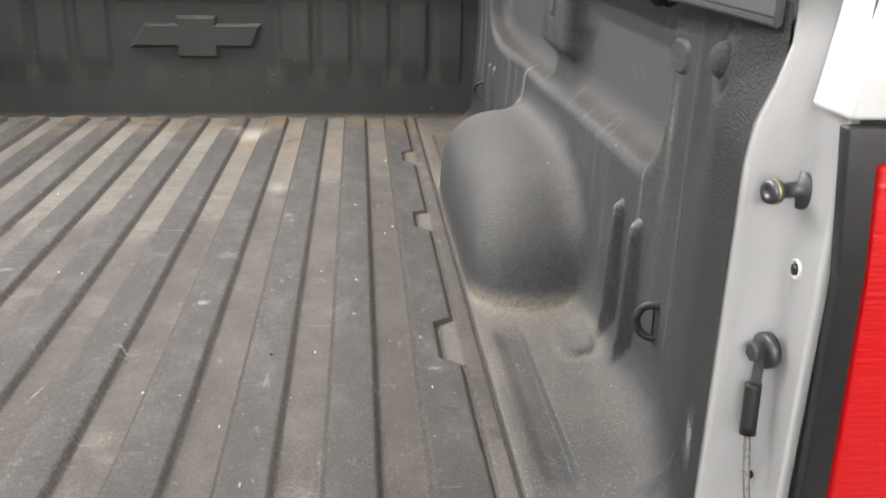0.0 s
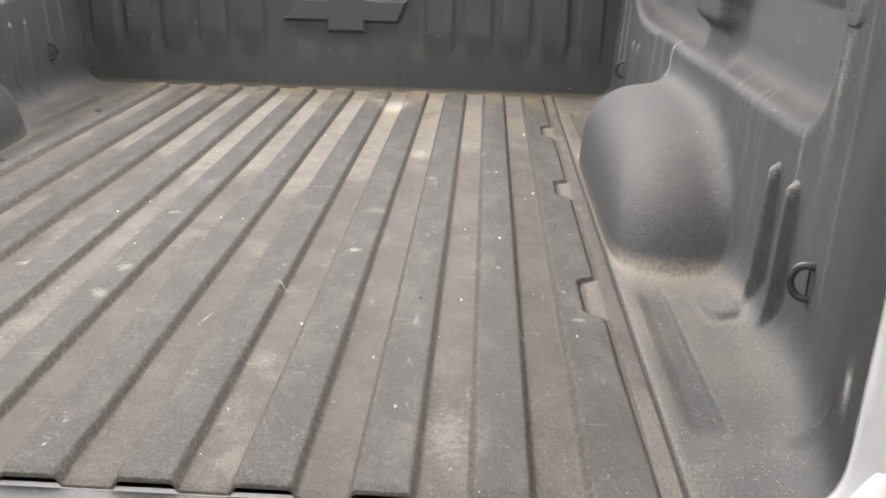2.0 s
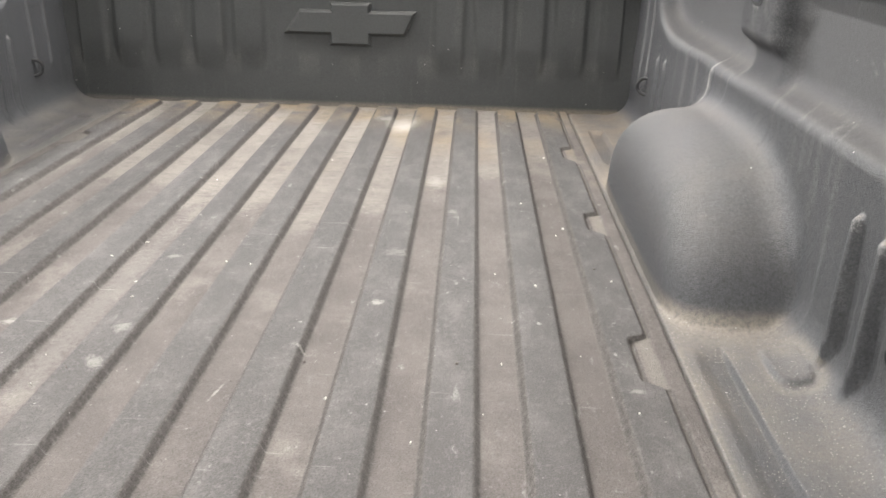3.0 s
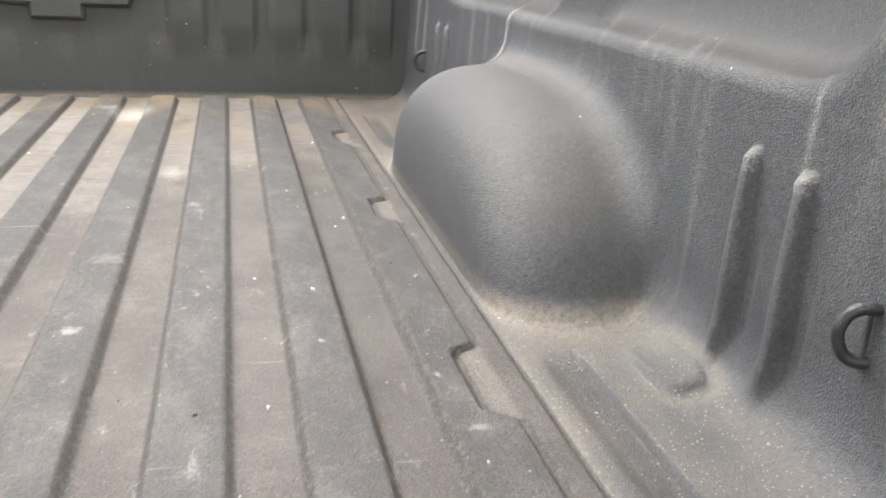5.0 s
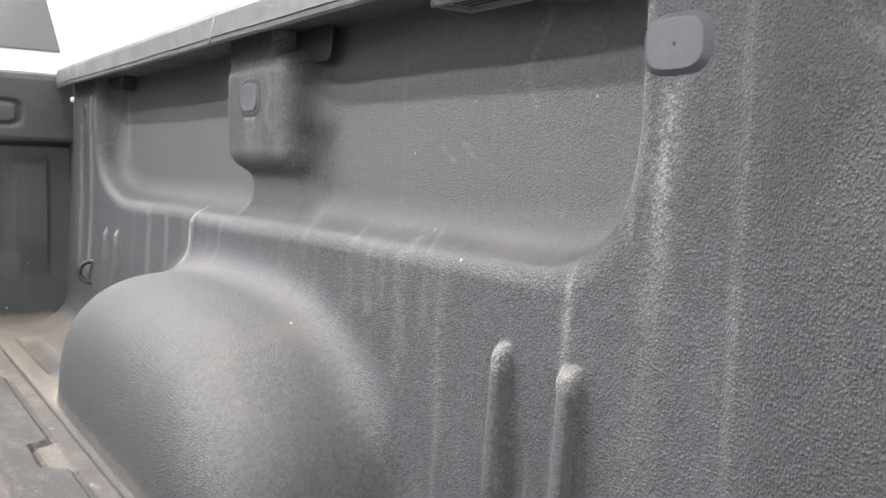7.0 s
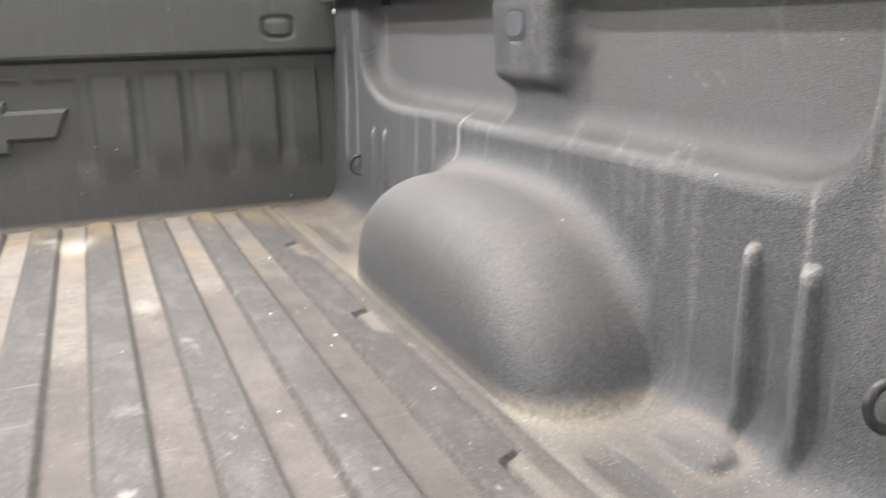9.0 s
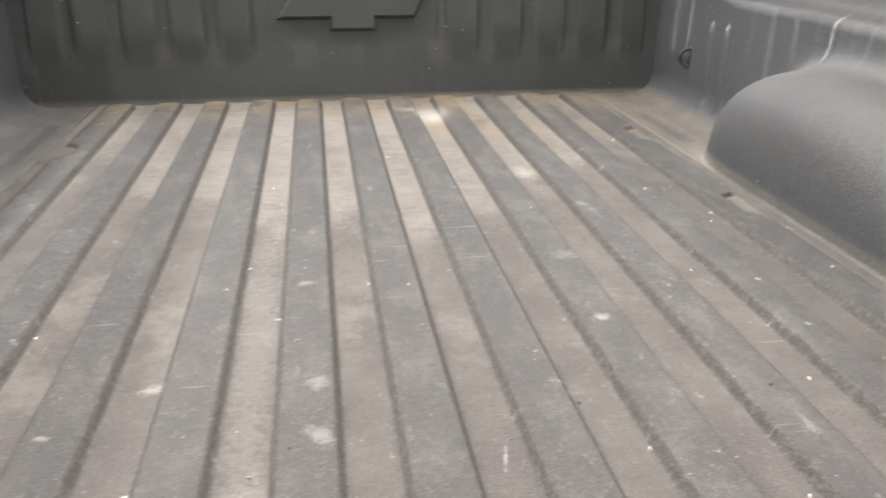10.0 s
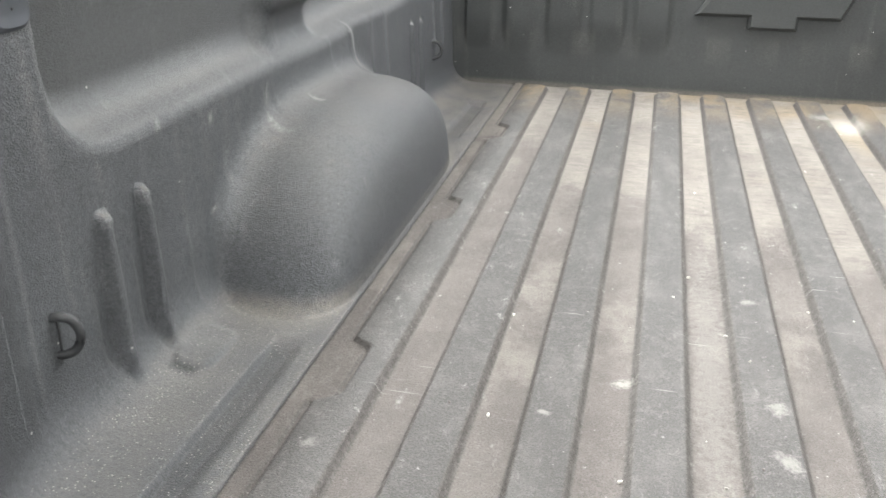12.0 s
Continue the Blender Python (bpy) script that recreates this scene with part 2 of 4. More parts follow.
    base = s.mix(s.ramp(grain, 0.5, 0.3, 0.0, 0.45), base, (0.040, 0.038, 0.036))
    dots = s.maths("MULTIPLY", s.ramp(s.cells(75.0), 0.11, 0.05), s.ramp(s.noise(20.0, 2.0), 0.53, 0.61))
    base = s.mix(s.maths("MULTIPLY", dots, 0.5), base, (0.55, 0.53, 0.50))
    scuff = s.ramp(s.noise(13.0, 7.0, s.coords(2.6, 0.9, 1.0), 0.76), 0.60, 0.74)
    base = s.mix(s.maths("MULTIPLY", scuff, 0.55), base, (0.42, 0.41, 0.39))
    smear = s.maths("MULTIPLY", s.ramp(s.noise(48.0, 5.0, s.coords(1.2, 0.9, 1.0), 0.72), 0.63, 0.72), s.ramp(s.noise(6.0, 3.0), 0.44, 0.56))
    base = s.mix(s.maths("MULTIPLY", smear, 0.6), base, (0.44, 0.43, 0.41))
    for angle, long, few in ((24, 7.0, 0.55), (-38, 9.0, 0.57), (72, 6.0, 0.58)):
        line = s.ramp(s.noise(1.0, 2.0, s.slanted(angle, long, long * 26), 0.4), 0.69, 0.77)
        line = s.maths("MULTIPLY", line, s.ramp(s.noise(5.0, 2.0, s.slanted(angle, 1, 1.3)), few, few + 0.06))
        base = s.mix(s.maths("MULTIPLY", line, 0.5), base, (0.40, 0.39, 0.37))
    far = s.maths("POWER", s.maths("ADD", s.maths("POWER", s.maths("MULTIPLY", s.maths("SUBTRACT", x, 0.178), 2.0), 2.0), s.maths("POWER", s.maths("SUBTRACT", y, 1.94), 2.0)), 0.5)
    spill = s.ramp(s.maths("ADD", far, s.maths("MULTIPLY", s.maths("SUBTRACT", cloud, 0.5), 0.16)), 0.12, -0.01)
    base = s.mix(s.maths("MULTIPLY", spill, 0.75), base, (0.50, 0.475, 0.42))
    torn = s.maths("MULTIPLY", s.maths("SUBTRACT", s.noise(110.0, 5.0, None, 0.75), 0.47), 3.4)
    for x0, y0, half_x, half_y, turn, much in MARKS:
        base = s.mix(s.maths("MULTIPLY", s.spot(x0, y0, half_x, half_y, turn, torn), 0.62 * much), base, (0.46, 0.445, 0.41))
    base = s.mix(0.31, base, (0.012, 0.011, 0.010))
    s.bump(s.maths("ADD", s.noise(380.0, 2.0), s.maths("MULTIPLY", s.noise(900.0, 1.0), 0.5)), 0.6, 0.0038)
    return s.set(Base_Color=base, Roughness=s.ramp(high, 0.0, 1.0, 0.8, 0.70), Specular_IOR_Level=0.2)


def plain_material(name, colour, rough, metal=0.0, spread=0.1, bump=0.0, scale=60.0, coat=0.0):
    """Paint, plastic, metal or rubber with faint mottling and grime."""
    s = Shade(name)
    m = s.noise(scale, 4.0)
    lo, hi = tuple(v * (1 - spread) for v in colour), tuple(min(v * (1 + spread), 0.95) for v in colour)
    base = s.mix(s.ramp(m, 0.3, 0.7), lo, hi)
    if bump:
        s.bump(s.noise(scale * 8, 2.0), bump, 0.002)
    return s.set(Base_Color=base, Roughness=s.ramp(s.noise(scale * 0.3, 3.0), 0.3, 0.7, rough * 0.85, min(rough * 1.15, 1.0)), Metallic=metal, Coat_Weight=coat)


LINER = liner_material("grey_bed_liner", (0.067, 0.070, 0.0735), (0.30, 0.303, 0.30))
# Darker copy of the same liner: the front wall's shade put into colour.
LINER_SHADED = liner_material("shaded_bed_liner", (0.047, 0.050, 0.049), (0.29, 0.272, 0.245), bump=0.4, dusty=0.5)
LINER_GATE = liner_material("tailgate_liner", (0.085, 0.089, 0.092), (0.30, 0.30, 0.29), bump=0.3, dusty=0.35)
FLOOR = floor_material()
WHITE = plain_material("white_car_paint", (0.78, 0.79, 0.80), 0.28, spread=0.03, scale=8.0, coat=0.5)
RAIL = plain_material("grey_rail_plastic", (0.092, 0.094, 0.096), 0.5, spread=0.12, bump=0.15)
CAP = plain_material("blue_grey_plastic", (0.056, 0.061, 0.070), 0.6, spread=0.08)
BLACK = plain_material("black_plastic", (0.018, 0.018, 0.019), 0.4, spread=0.2)
RINGS = plain_material("coated_steel", (0.020, 0.021, 0.022), 0.5, spread=0.3, bump=0.4)
BOLT = plain_material("zinc_bolt", (0.13, 0.135, 0.15), 0.38, metal=0.8, spread=0.2)
PIN = plain_material("brassy_pin", (0.30, 0.28, 0.18), 0.35, metal=0.8, spread=0.3)
CABLE = plain_material("steel_cable", (0.22, 0.22, 0.22), 0.45, metal=0.5, spread=0.3, scale=300)
RUBBER = plain_material("tyre_rubber", (0.02, 0.02, 0.02), 0.8, spread=0.2)
RIM = plain_material("wheel_alloy", (0.5, 0.5, 0.5), 0.3, metal=0.9, spread=0.1)
CONCRETE = plain_material("grey_concrete", (0.30, 0.29, 0.275), 0.85, spread=0.18, bump=0.3, scale=3.0)
TINT = plain_material("tinted_glass", (0.10, 0.105, 0.105), 0.12, spread=0.05, scale=4.0)
CRUMB = plain_material("pale_crumbs", (0.40, 0.385, 0.35), 0.9, spread=0.35, scale=90.0)
STONE = plain_material("dark_grit", (0.10, 0.09, 0.08), 0.8, spread=0.3, scale=90.0)


def lens_material(name, colour, rough, through_light):
    s = Shade(name)
    ribs = s.noise(90.0, 1.0, s.coords(0.3, 0.3, 3.0))
    s.bump(ribs, 0.3, 0.004)
    return s.set(Base_Color=colour, Roughness=rough, Transmission_Weight=through_light, IOR=1.45)


RED = lens_material("red_lens", (0.66, 0.005, 0.008), 0.15, 0.0)
CLEAR = lens_material("clear_lens", (0.34, 0.33, 0.33), 0.28, 0.5)


# ---------- building helpers ----------
def link_mesh(name, me, material, parent=None, label="", smooth=True):
    me.materials.append(material)
    if smooth:
        me.polygons.foreach_set("use_smooth", [True] * len(me.polygons))
    ob = new(name, me)
    if parent is not None:
        ob.parent = parent
    return tagged(ob, label)


def part(name, bm, material, parent, label="", smooth=False):
    """Links a bmesh as one mesh object under a thing or a part."""
    me = bpy.data.meshes.new(name)
    bmesh.ops.recalc_face_normals(bm, faces=bm.faces)
    bm.to_mesh(me)
    bm.free()
    return link_mesh(name, me, material, parent, label, smooth)


def quads(rows, cols):
    """Faces of a grid of rows x cols points."""
    i = np.arange(rows - 1)[:, None] * cols + np.arange(cols - 1)[None, :]
    i = i.ravel()
    return np.stack([i, i + 1, i + cols + 1, i + cols], 1)


def grid_mesh(name, points, faces, flip=False):
    me = bpy.data.meshes.new(name)
    if flip:
        faces = faces[:, ::-1]
    me.from_pydata(points.tolist(), [], faces.tolist())
    return me


def smin(a, b, k):
    h = np.clip(0.5 + 0.5 * (b - a) / k, 0, 1)
    return b + (a - b) * h - k * h * (1 - h)


def smax(a, b, k):
    return -smin(-a, -b, k)


def step(v, lo, hi):
    t = np.clip((v - lo) / (hi - lo), 0, 1)
    return t * t * (3 - 2 * t)


def plateau(v, lo, hi, soft):
    return step(v, lo - soft / 2, lo + soft / 2) * (1 - step(v, hi - soft / 2, hi + soft / 2))


def box_bm(x0, x1, y0, y1, z0, z1, bevel=0.0, segments=2):
    bm = bmesh.new()
    bmesh.ops.create_cube(bm, size=1.0)
    for v in bm.verts:
        v.co = Vector((x0 + (v.co.x + 0.5) * (x1 - x0), y0 + (v.co.y + 0.5) * (y1 - y0), z0 + (v.co.z + 0.5) * (z1 - z0)))
    if bevel:
        bmesh.ops.bevel(bm, geom=bm.edges[:], offset=bevel, segments=segments, affect="EDGES", profile=0.5)
    return bm


def prism_bm(outline, axis, lo, hi, bevel=0.0):
    """A closed outline in the plane across axis, drawn out from lo to hi."""
    bm = bmesh.new()

    def at(p, w):
        return {"x": (w, p[0], p[1]), "y": (p[0], w, p[1]), "z": (p[0], p[1], w)}[axis]

    a = [bm.verts.new(at(p, lo)) for p in outline]
    b = [bm.verts.new(at(p, hi)) for p in outline]
    n = len(outline)
    bm.faces.new(a), bm.faces.new(b[::-1])
    for i in range(n):
        bm.faces.new((a[i], a[(i + 1) % n], b[(i + 1) % n], b[i]))
    if bevel:
        bmesh.ops.bevel(bm, geom=bm.edges[:], offset=bevel, segments=2, affect="EDGES", profile=0.5)
    return bm


def rod_bm(points, radius, sides=10, closed=False):
    """A round bar along a smooth line of points."""
    bm = bmesh.new()
    pts = [Vector(p) for p in points]
    n, loops = len(pts), []
    for i, p in enumerate(pts):
        a = pts[(i - 1) % n] if closed or i else p
        b = pts[(i + 1) % n] if closed or i < n - 1 else p
        t = (b - a).normalized()
        u = t.cross(Vector((0.31, 0.17, 0.94))).normalized()
        w = t.cross(u)
        r = radius(i / (n - 1)) if callable(radius) else radius
        loops.append([bm.verts.new(p + r * (u * math.cos(2 * math.pi * k / sides) + w * math.sin(2 * math.pi * k / sides))) for k in range(sides)])
    for i in range(n if closed else n - 1):
        a, b = loops[i], loops[(i + 1) % n]
        for k in range(sides):
            bm.faces.new((a[k], a[(k + 1) % sides], b[(k + 1) % sides], b[k]))
    if not closed:
        bm.faces.new(loops[0][::-1]), bm.faces.new(loops[-1])
    return bm


def turned_bm(profile, matrix, sides=28):
    """A turned form: (radius, height) pairs round the local z axis, then placed by matrix."""
    bm = bmesh.new()
    loops = [[bm.verts.new(matrix @ Vector((max(r, 1e-4) * math.cos(2 * math.pi * k / sides), max(r, 1e-4) * math.sin(2 * math.pi * k / sides), h))) for k in range(sides)] for r, h in profile]
    for a, b in zip(loops, loops[1:]):
        for k in range(sides):
            bm.faces.new((a[k], a[(k + 1) % sides], b[(k + 1) % sides], b[k]))
    bm.faces.new(loops[0][::-1]), bm.faces.new(loops[-1])
    return bm


def curve_through(points, count):
    """Points evenly along a soft line through the given ones."""
    p = [Vector(q) for q in points]
    p = [2 * p[0] - p[1], *p, 2 * p[-1] - p[-2]]
    out = []
    for k in range(count):
        f = k / (count - 1) * (len(p) - 3)
        i = min(int(f), len(p) - 4)
        t = f - i
        a, b, c, d = p[i : i + 4]
        out.append(0.5 * (2 * b + (c - a) * t + (2 * a - 5 * b + 4 * c - d) * t * t + (3 * b - a - 3 * c + d) * t ** 3))
    return out


# ---------- the workshop round the truck ----------
GROUND = -0.86
WALL = plain_material("white_wall_paint", (0.86, 0.86, 0.85), 0.7, spread=0.03, bump=0.1, scale=6.0)
GLOW = Shade("lamp_diffuser").set(Base_Color=(0.9, 0.9, 0.9), Emission_Color=(1.0, 0.985, 0.965), Emission_Strength=6.0)


def shell(name, x0, x1, y0, y1, z0, z1, material, label, category):
    ob = part(name, box_bm(x0, x1, y0, y1, z0, z1), material, None)
    return tagged(ob, label, category, kind="structure")


X0, X1, Y0, Y1 = -4.6, 4.6, -4.2, 8.2
shell("floor", X0 - 0.2, X1 + 0.2, Y0 - 0.2, Y1 + 0.2, GROUND - 0.1, GROUND, CONCRETE, "plain grey concrete workshop floor", "floor")
shell("ceiling", X0 - 0.2, X1 + 0.2, Y0 - 0.2, Y1 + 0.2, CEILING, CEILING + 0.1, WALL, "plain white workshop ceiling", "ceiling")
shell("wall_east", X1, X1 + 0.2, Y0, Y1, GROUND, CEILING, WALL, "plain white workshop wall", "wall")
shell("wall_west", X0 - 0.2, X0, Y0, Y1, GROUND, CEILING, WALL, "plain white workshop wall", "wall")
shell("wall_north", X0 - 0.2, X1 + 0.2, Y1, Y1 + 0.2, GROUND, CEILING, WALL, "plain white workshop wall", "wall")
shell("wall_south", X0 - 0.2, X1 + 0.2, Y0 - 0.2, Y0, GROUND, CEILING, WALL, "plain white workshop end wall", "wall")
for x, y, long, wide, watts in FITTINGS:
    lamp_box = new("ceiling_light")
    lamp_box.location = (x, y, CEILING)
    tagged(lamp_box, "long white fluorescent ceiling light", "ceiling light", "ceiling lights")
    part("housing", box_bm(-wide / 2 - 0.04, wide / 2 + 0.04, -long / 2 - 0.04, long / 2 + 0.04, -0.07, 0.0, 0.008), WALL, lamp_box)
    part("diffuser", box_bm(-wide / 2, wide / 2, -long / 2, long / 2, -0.085, -0.071, 0.004), GLOW, lamp_box, "glowing white diffuser")

# Body for the added end lamp; no known fitting hangs here.
added_lamp = new("added_end_light")
added_lamp.location = (ADDED_LIGHT[0], Y0, ADDED_LIGHT[2])
tagged(added_lamp, "long unseen light added on the end wall to brighten rear-facing surfaces", "wall light")
part("housing", box_bm(-1.54, 1.54, 0.0, 0.07, -0.19, 0.19, 0.008), WALL, added_lamp)
part("diffuser", box_bm(-1.50, 1.50, 0.071, 0.085, -0.15, 0.15, 0.004), GLOW, added_lamp, "glowing white diffuser")

# ---------- the truck ----------
truck = new("pickup_truck")
truck.location = (0, 1.1, GROUND)
tagged(truck, "white pickup truck with dusty grey lined cargo bed, tailgate lowered", "pickup truck")
TO_TRUCK = Matrix.Translation((0, -1.1, -GROUND))


def adopt(ob):
    """Hangs a part, built in world metres, under the truck."""
    ob.parent = truck
    ob.matrix_parent_inverse = TO_TRUCK
    return ob


REAR, FRONT, SEAM = 0.180, 2.172, 0.636
PITCH, RIB_HALF, RIB_HIGH = 0.1142, 0.029, 0.012
NOTCHES = ((0.578, 0.604, 0.708, 0.730), (1.122, 1.150, 1.231, 1.246), (1.600, 1.640, 1.722, 1.745))


def bed_floor():
    xs = np.unique(np.round(np.r_[np.arange(-SEAM, SEAM + 1e-6, 0.0025)], 5))
    fine = [np.arange(REAR, REAR + 0.03, 0.002), np.arange(2.09, FRONT + 0.02, 0.003), np.arange(REAR, FRONT + 0.02, 0.02)]
    for c in NOTCHES:
        fine.append(np.arange(c[0] - 0.01, c[3] + 0.01, 0.003))
    ys = np.unique(np.round(np.concatenate(fine), 4))
    X, Y = np.meshgrid(xs, ys)
    H = np.zeros_like(X)
    for i in range(-5, 6):
        c = i * PITCH
        left, right = c - RIB_HALF, c + RIB_HALF
        if abs(i) == 5:
            out = np.full_like(X, 0.603) + 0.005 * (1 - step(Y, 0.18, 0.50))
            for n in NOTCHES:
                out = out - 0.026 * step(Y, n[0], n[1]) * (1 - step(Y, n[2], n[3]))
            if i > 0:
                right = out
            else:
                left = -out
        rib = step(X, left - 0.005, left + 0.004) * (1 - step(X, right - 0.004, right + 0.005))
        tip = 2.158 - 14.0 * np.abs(X - c) ** 2 - 0.006 * np.abs(np.sin(9.0 * i))
        rib = rib * (1 - step(Y, tip - 0.012, tip + 0.012))
        H = np.maximum(H, RIB_HIGH * rib)
    strip = np.abs(X)
    H = np.maximum(H, 0.0050 * step(strip, 0.608, 0.613) * step(Y, 0.19, 0.20))
    for n in NOTCHES:
        H = np.maximum(H, 0.0050 * step(strip, 0.580, 0.586) * plateau(Y, n[0] + 0.010, n[3] + 0.002, 0.006))
    H -= 0.010 * step(strip, 0.633, 0.636)
    H += 0.0008 * np.sin(9 * X + 2.1 * Y) * np.sin(3.1 * Y + 1.0)
    H -= 0.0025 * (1 - step(Y, REAR, REAR + 0.010))
    pts = np.stack([X, Y, H], -1)
    under = pts[0].copy()
    under[:, 2] -= 0.0055
    under[:, 1] += 0.001
    pts = np.concatenate([under[None], pts], 0)
    rows, cols = pts.shape[:2]
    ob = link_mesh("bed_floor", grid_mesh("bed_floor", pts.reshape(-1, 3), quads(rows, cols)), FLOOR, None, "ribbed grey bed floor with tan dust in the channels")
    return adopt(ob)


bed_floor()

# ----- side walls, wheel housings and the floor beside them: one swept form -----
WALL_STEPS = ((0.740, 0.002), (0.808, -0.002), (0.866, 0.0025), (1.012, -0.003), (1.258, 0.0025), (1.368, 0.006), (1.500, -0.004), (1.582, -0.004))
HOUSE_Y, HOUSE_A, HOUSE_H, HOUSE_D = 1.165, 0.379, 0.208, 0.183


def housing_shape(x, y, z):
    reach = HOUSE_A + 0.020 * np.exp(-np.maximum(z, 0) / 0.018) * (1 - 0.5 * step(x, 0.70, 0.83))
    reach = reach - 0.014 * (y > HOUSE_Y)
    u, v = np.abs(y - HOUSE_Y) / reach, np.maximum(z, 0) / HOUSE_H
    a = np.where(y < HOUSE_Y, (u ** 3.0 + v ** 1.6) ** (1 / 1.6), (u ** 2.9 + v ** 2.9) ** (1 / 2.9))
    d = np.maximum(0.826 - x, 0) / HOUSE_D
    p = 5.6 - 2.0 * step(z, 0.02, 0.19)
    return (a ** p + d ** p) ** (1 / p)


def housing_field(x, y, z):
    """Distance from the wheel housing, near enough."""
    f, e = housing_shape(x, y, z), 0.002
    slope = np.sqrt((housing_shape(x + e, y, z) - f) ** 2 + (housing_shape(x, y + e, z) - f) ** 2 + (housing_shape(x, y, z + e) - f) ** 2) / e
    return (f - 1) / np.maximum(slope, 2.0)


def wall_field(x, y, z):
    plane = 0.822 + 0.008 * step(z, 0.08, 0.30) - 0.012 * step(y, 0.75, 1.35)
    below = 1 - step(z, 0.29, 0.32)
    for at, by in WALL_STEPS:
        plane = plane + (by * step(y, at - 0.008, at + 0.008) - 0.0006 * np.exp(-((y - at) / 0.006) ** 2)) * below
    plane = plane - 0.008 * np.exp(-((y - 1.368) / 0.007) ** 2) * below
    plane = plane - 0.0025 * np.exp(-((y - 0.579) / 0.005) ** 2) * plateau(z, 0.20, 0.28, 0.01)
    for at, top, wide, tall in ((0.644, 0.221, 0.0100, 0.016), (0.566, 0.217, 0.0106, 0.016), (1.845, 0.220, 0.009, 0.007), (1.766, 0.223, 0.009, 0.007)):
        over = np.maximum(z - (top - 0.012), 0)
        plane = plane - tall * np.exp(-np.hypot((y - at) / np.where(y < at, 0.70 * wide, 1.5 * wide), over / (1.1 * wide)) ** 3.0) * step(z, 0.005, 0.05)
        plane = plane + 0.55 * tall * np.exp(-((y - at + 1.55 * wide) / (0.6 * wide)) ** 2) * (1 - step(z, top - 0.045, top - 0.010)) * step(z, 0.03, 0.08)
    plane = plane - 0.0045 * np.exp(-((y - 2.058) / 0.009) ** 4) * plateau(z, 0.12, 0.418, 0.02)
    plane = plane - 0.0045 * np.exp(-((y - 1.972) / 0.007) ** 4) * plateau(z, 0.12, 0.480, 0.02)
    plane = plane + 0.008 * plateau(y, 0.468, 0.520, 0.012) * plateau(z, 0.454, 0.463, 0.007)
    post = 0.824 - np.maximum(0.437 - y, 0) * 0.226 * (1 - 0.38 * step(z, 0.40, 0.49))
    r = np.hypot(y - 0.336, z - 0.453)
    post = post + 0.004 * np.exp(-((r - 0.029) / 0.007) ** 2)
    post = post - 0.0022 * np.exp(-((y - 0.437) / 0.006) ** 2)
    return np.minimum(plane, post) - x


def pocket_field(x, y, z):
    low = ((z - 0.279) - 0.52 * (x - 0.825)) / 1.13
    slant = (1.905 - y + 1.1 * (z - 0.30)) / 1.49
    q = smin(smin(y - 0.524, smin(1.945 - y, slant, 0.06), 0.01), low, 0.105)
    return smin(q, 0.873 - x, 0.022)


def block_field(x, y, z, c, half, round_by):
    q = [np.abs(v - m) - h + round_by for v, m, h in zip((x, y, z), c, half)]
    outside = np.sqrt(sum(np.maximum(v, 0) ** 2 for v in q))
    return outside + np.minimum(np.maximum(np.maximum(q[0], q[1]), q[2]), 0) - round_by


def pad_round(x, y):
    """1 on the outline of the small raised pad behind the wheel housing."""
    return (((y - 0.668) / 0.052) ** 4 + ((x - 0.774) / 0.025) ** 4) ** 0.25


def side_floor(x, y):
    h = -0.009 * plateau(y, 0.325, 0.705, 0.05) * step(x, 0.658, 0.684) * (1 - step(x, 0.701, 0.709))
    h = h - 0.008 * plateau(y, 1.64, 1.96, 0.03) * plateau(x, 0.676, 0.712, 0.014)
    h = h - 0.006 * np.exp(-((x - 0.638) / 0.0022) ** 2)
    h = h + 0.008 * (1 - step(pad_round(x, y), 0.78, 1.08)) * (1 - 0.5 * step(y, 0.65, 0.72))
    edge = 0.255 + 0.23 * (x - 0.661)
    h = h + 0.005 * (1 - step(y, edge, edge + 0.013)) * step(x, 0.648, 0.67)
    h = h + 0.012 * np.exp(-((x - 0.772) / 0.018) ** 2 - ((y - 0.288) / 0.016) ** 2)
    return h


def field(x, y, z):
    w = smax(wall_field(x, y, z), pocket_field(x, y, z), 0.012)
    w = smin(w, block_field(x, y, z, (0.878, 1.154, 0.416), (0.060, 0.096, 0.068), 0.026), 0.012 + 0.045 * step(z, 0.362, 0.41) * (1 - step(z, 0.435, 0.475)))
    w = smin(w, block_field(x, y, z, (0.884, 1.172, 0.495), (0.060, 0.072, 0.022), 0.008), 0.010)
    w = smin(w, block_field(x, y, z, (0.899, 1.144, 0.312), (0.050, 0.086, 0.060), 0.02), 0.028)
    w = smin(w, z - side_floor(x, y), 0.070)
    return smin(w, housing_field(x, y, z), 0.006 + 0.042 * step(z, 0.02, 0.12))


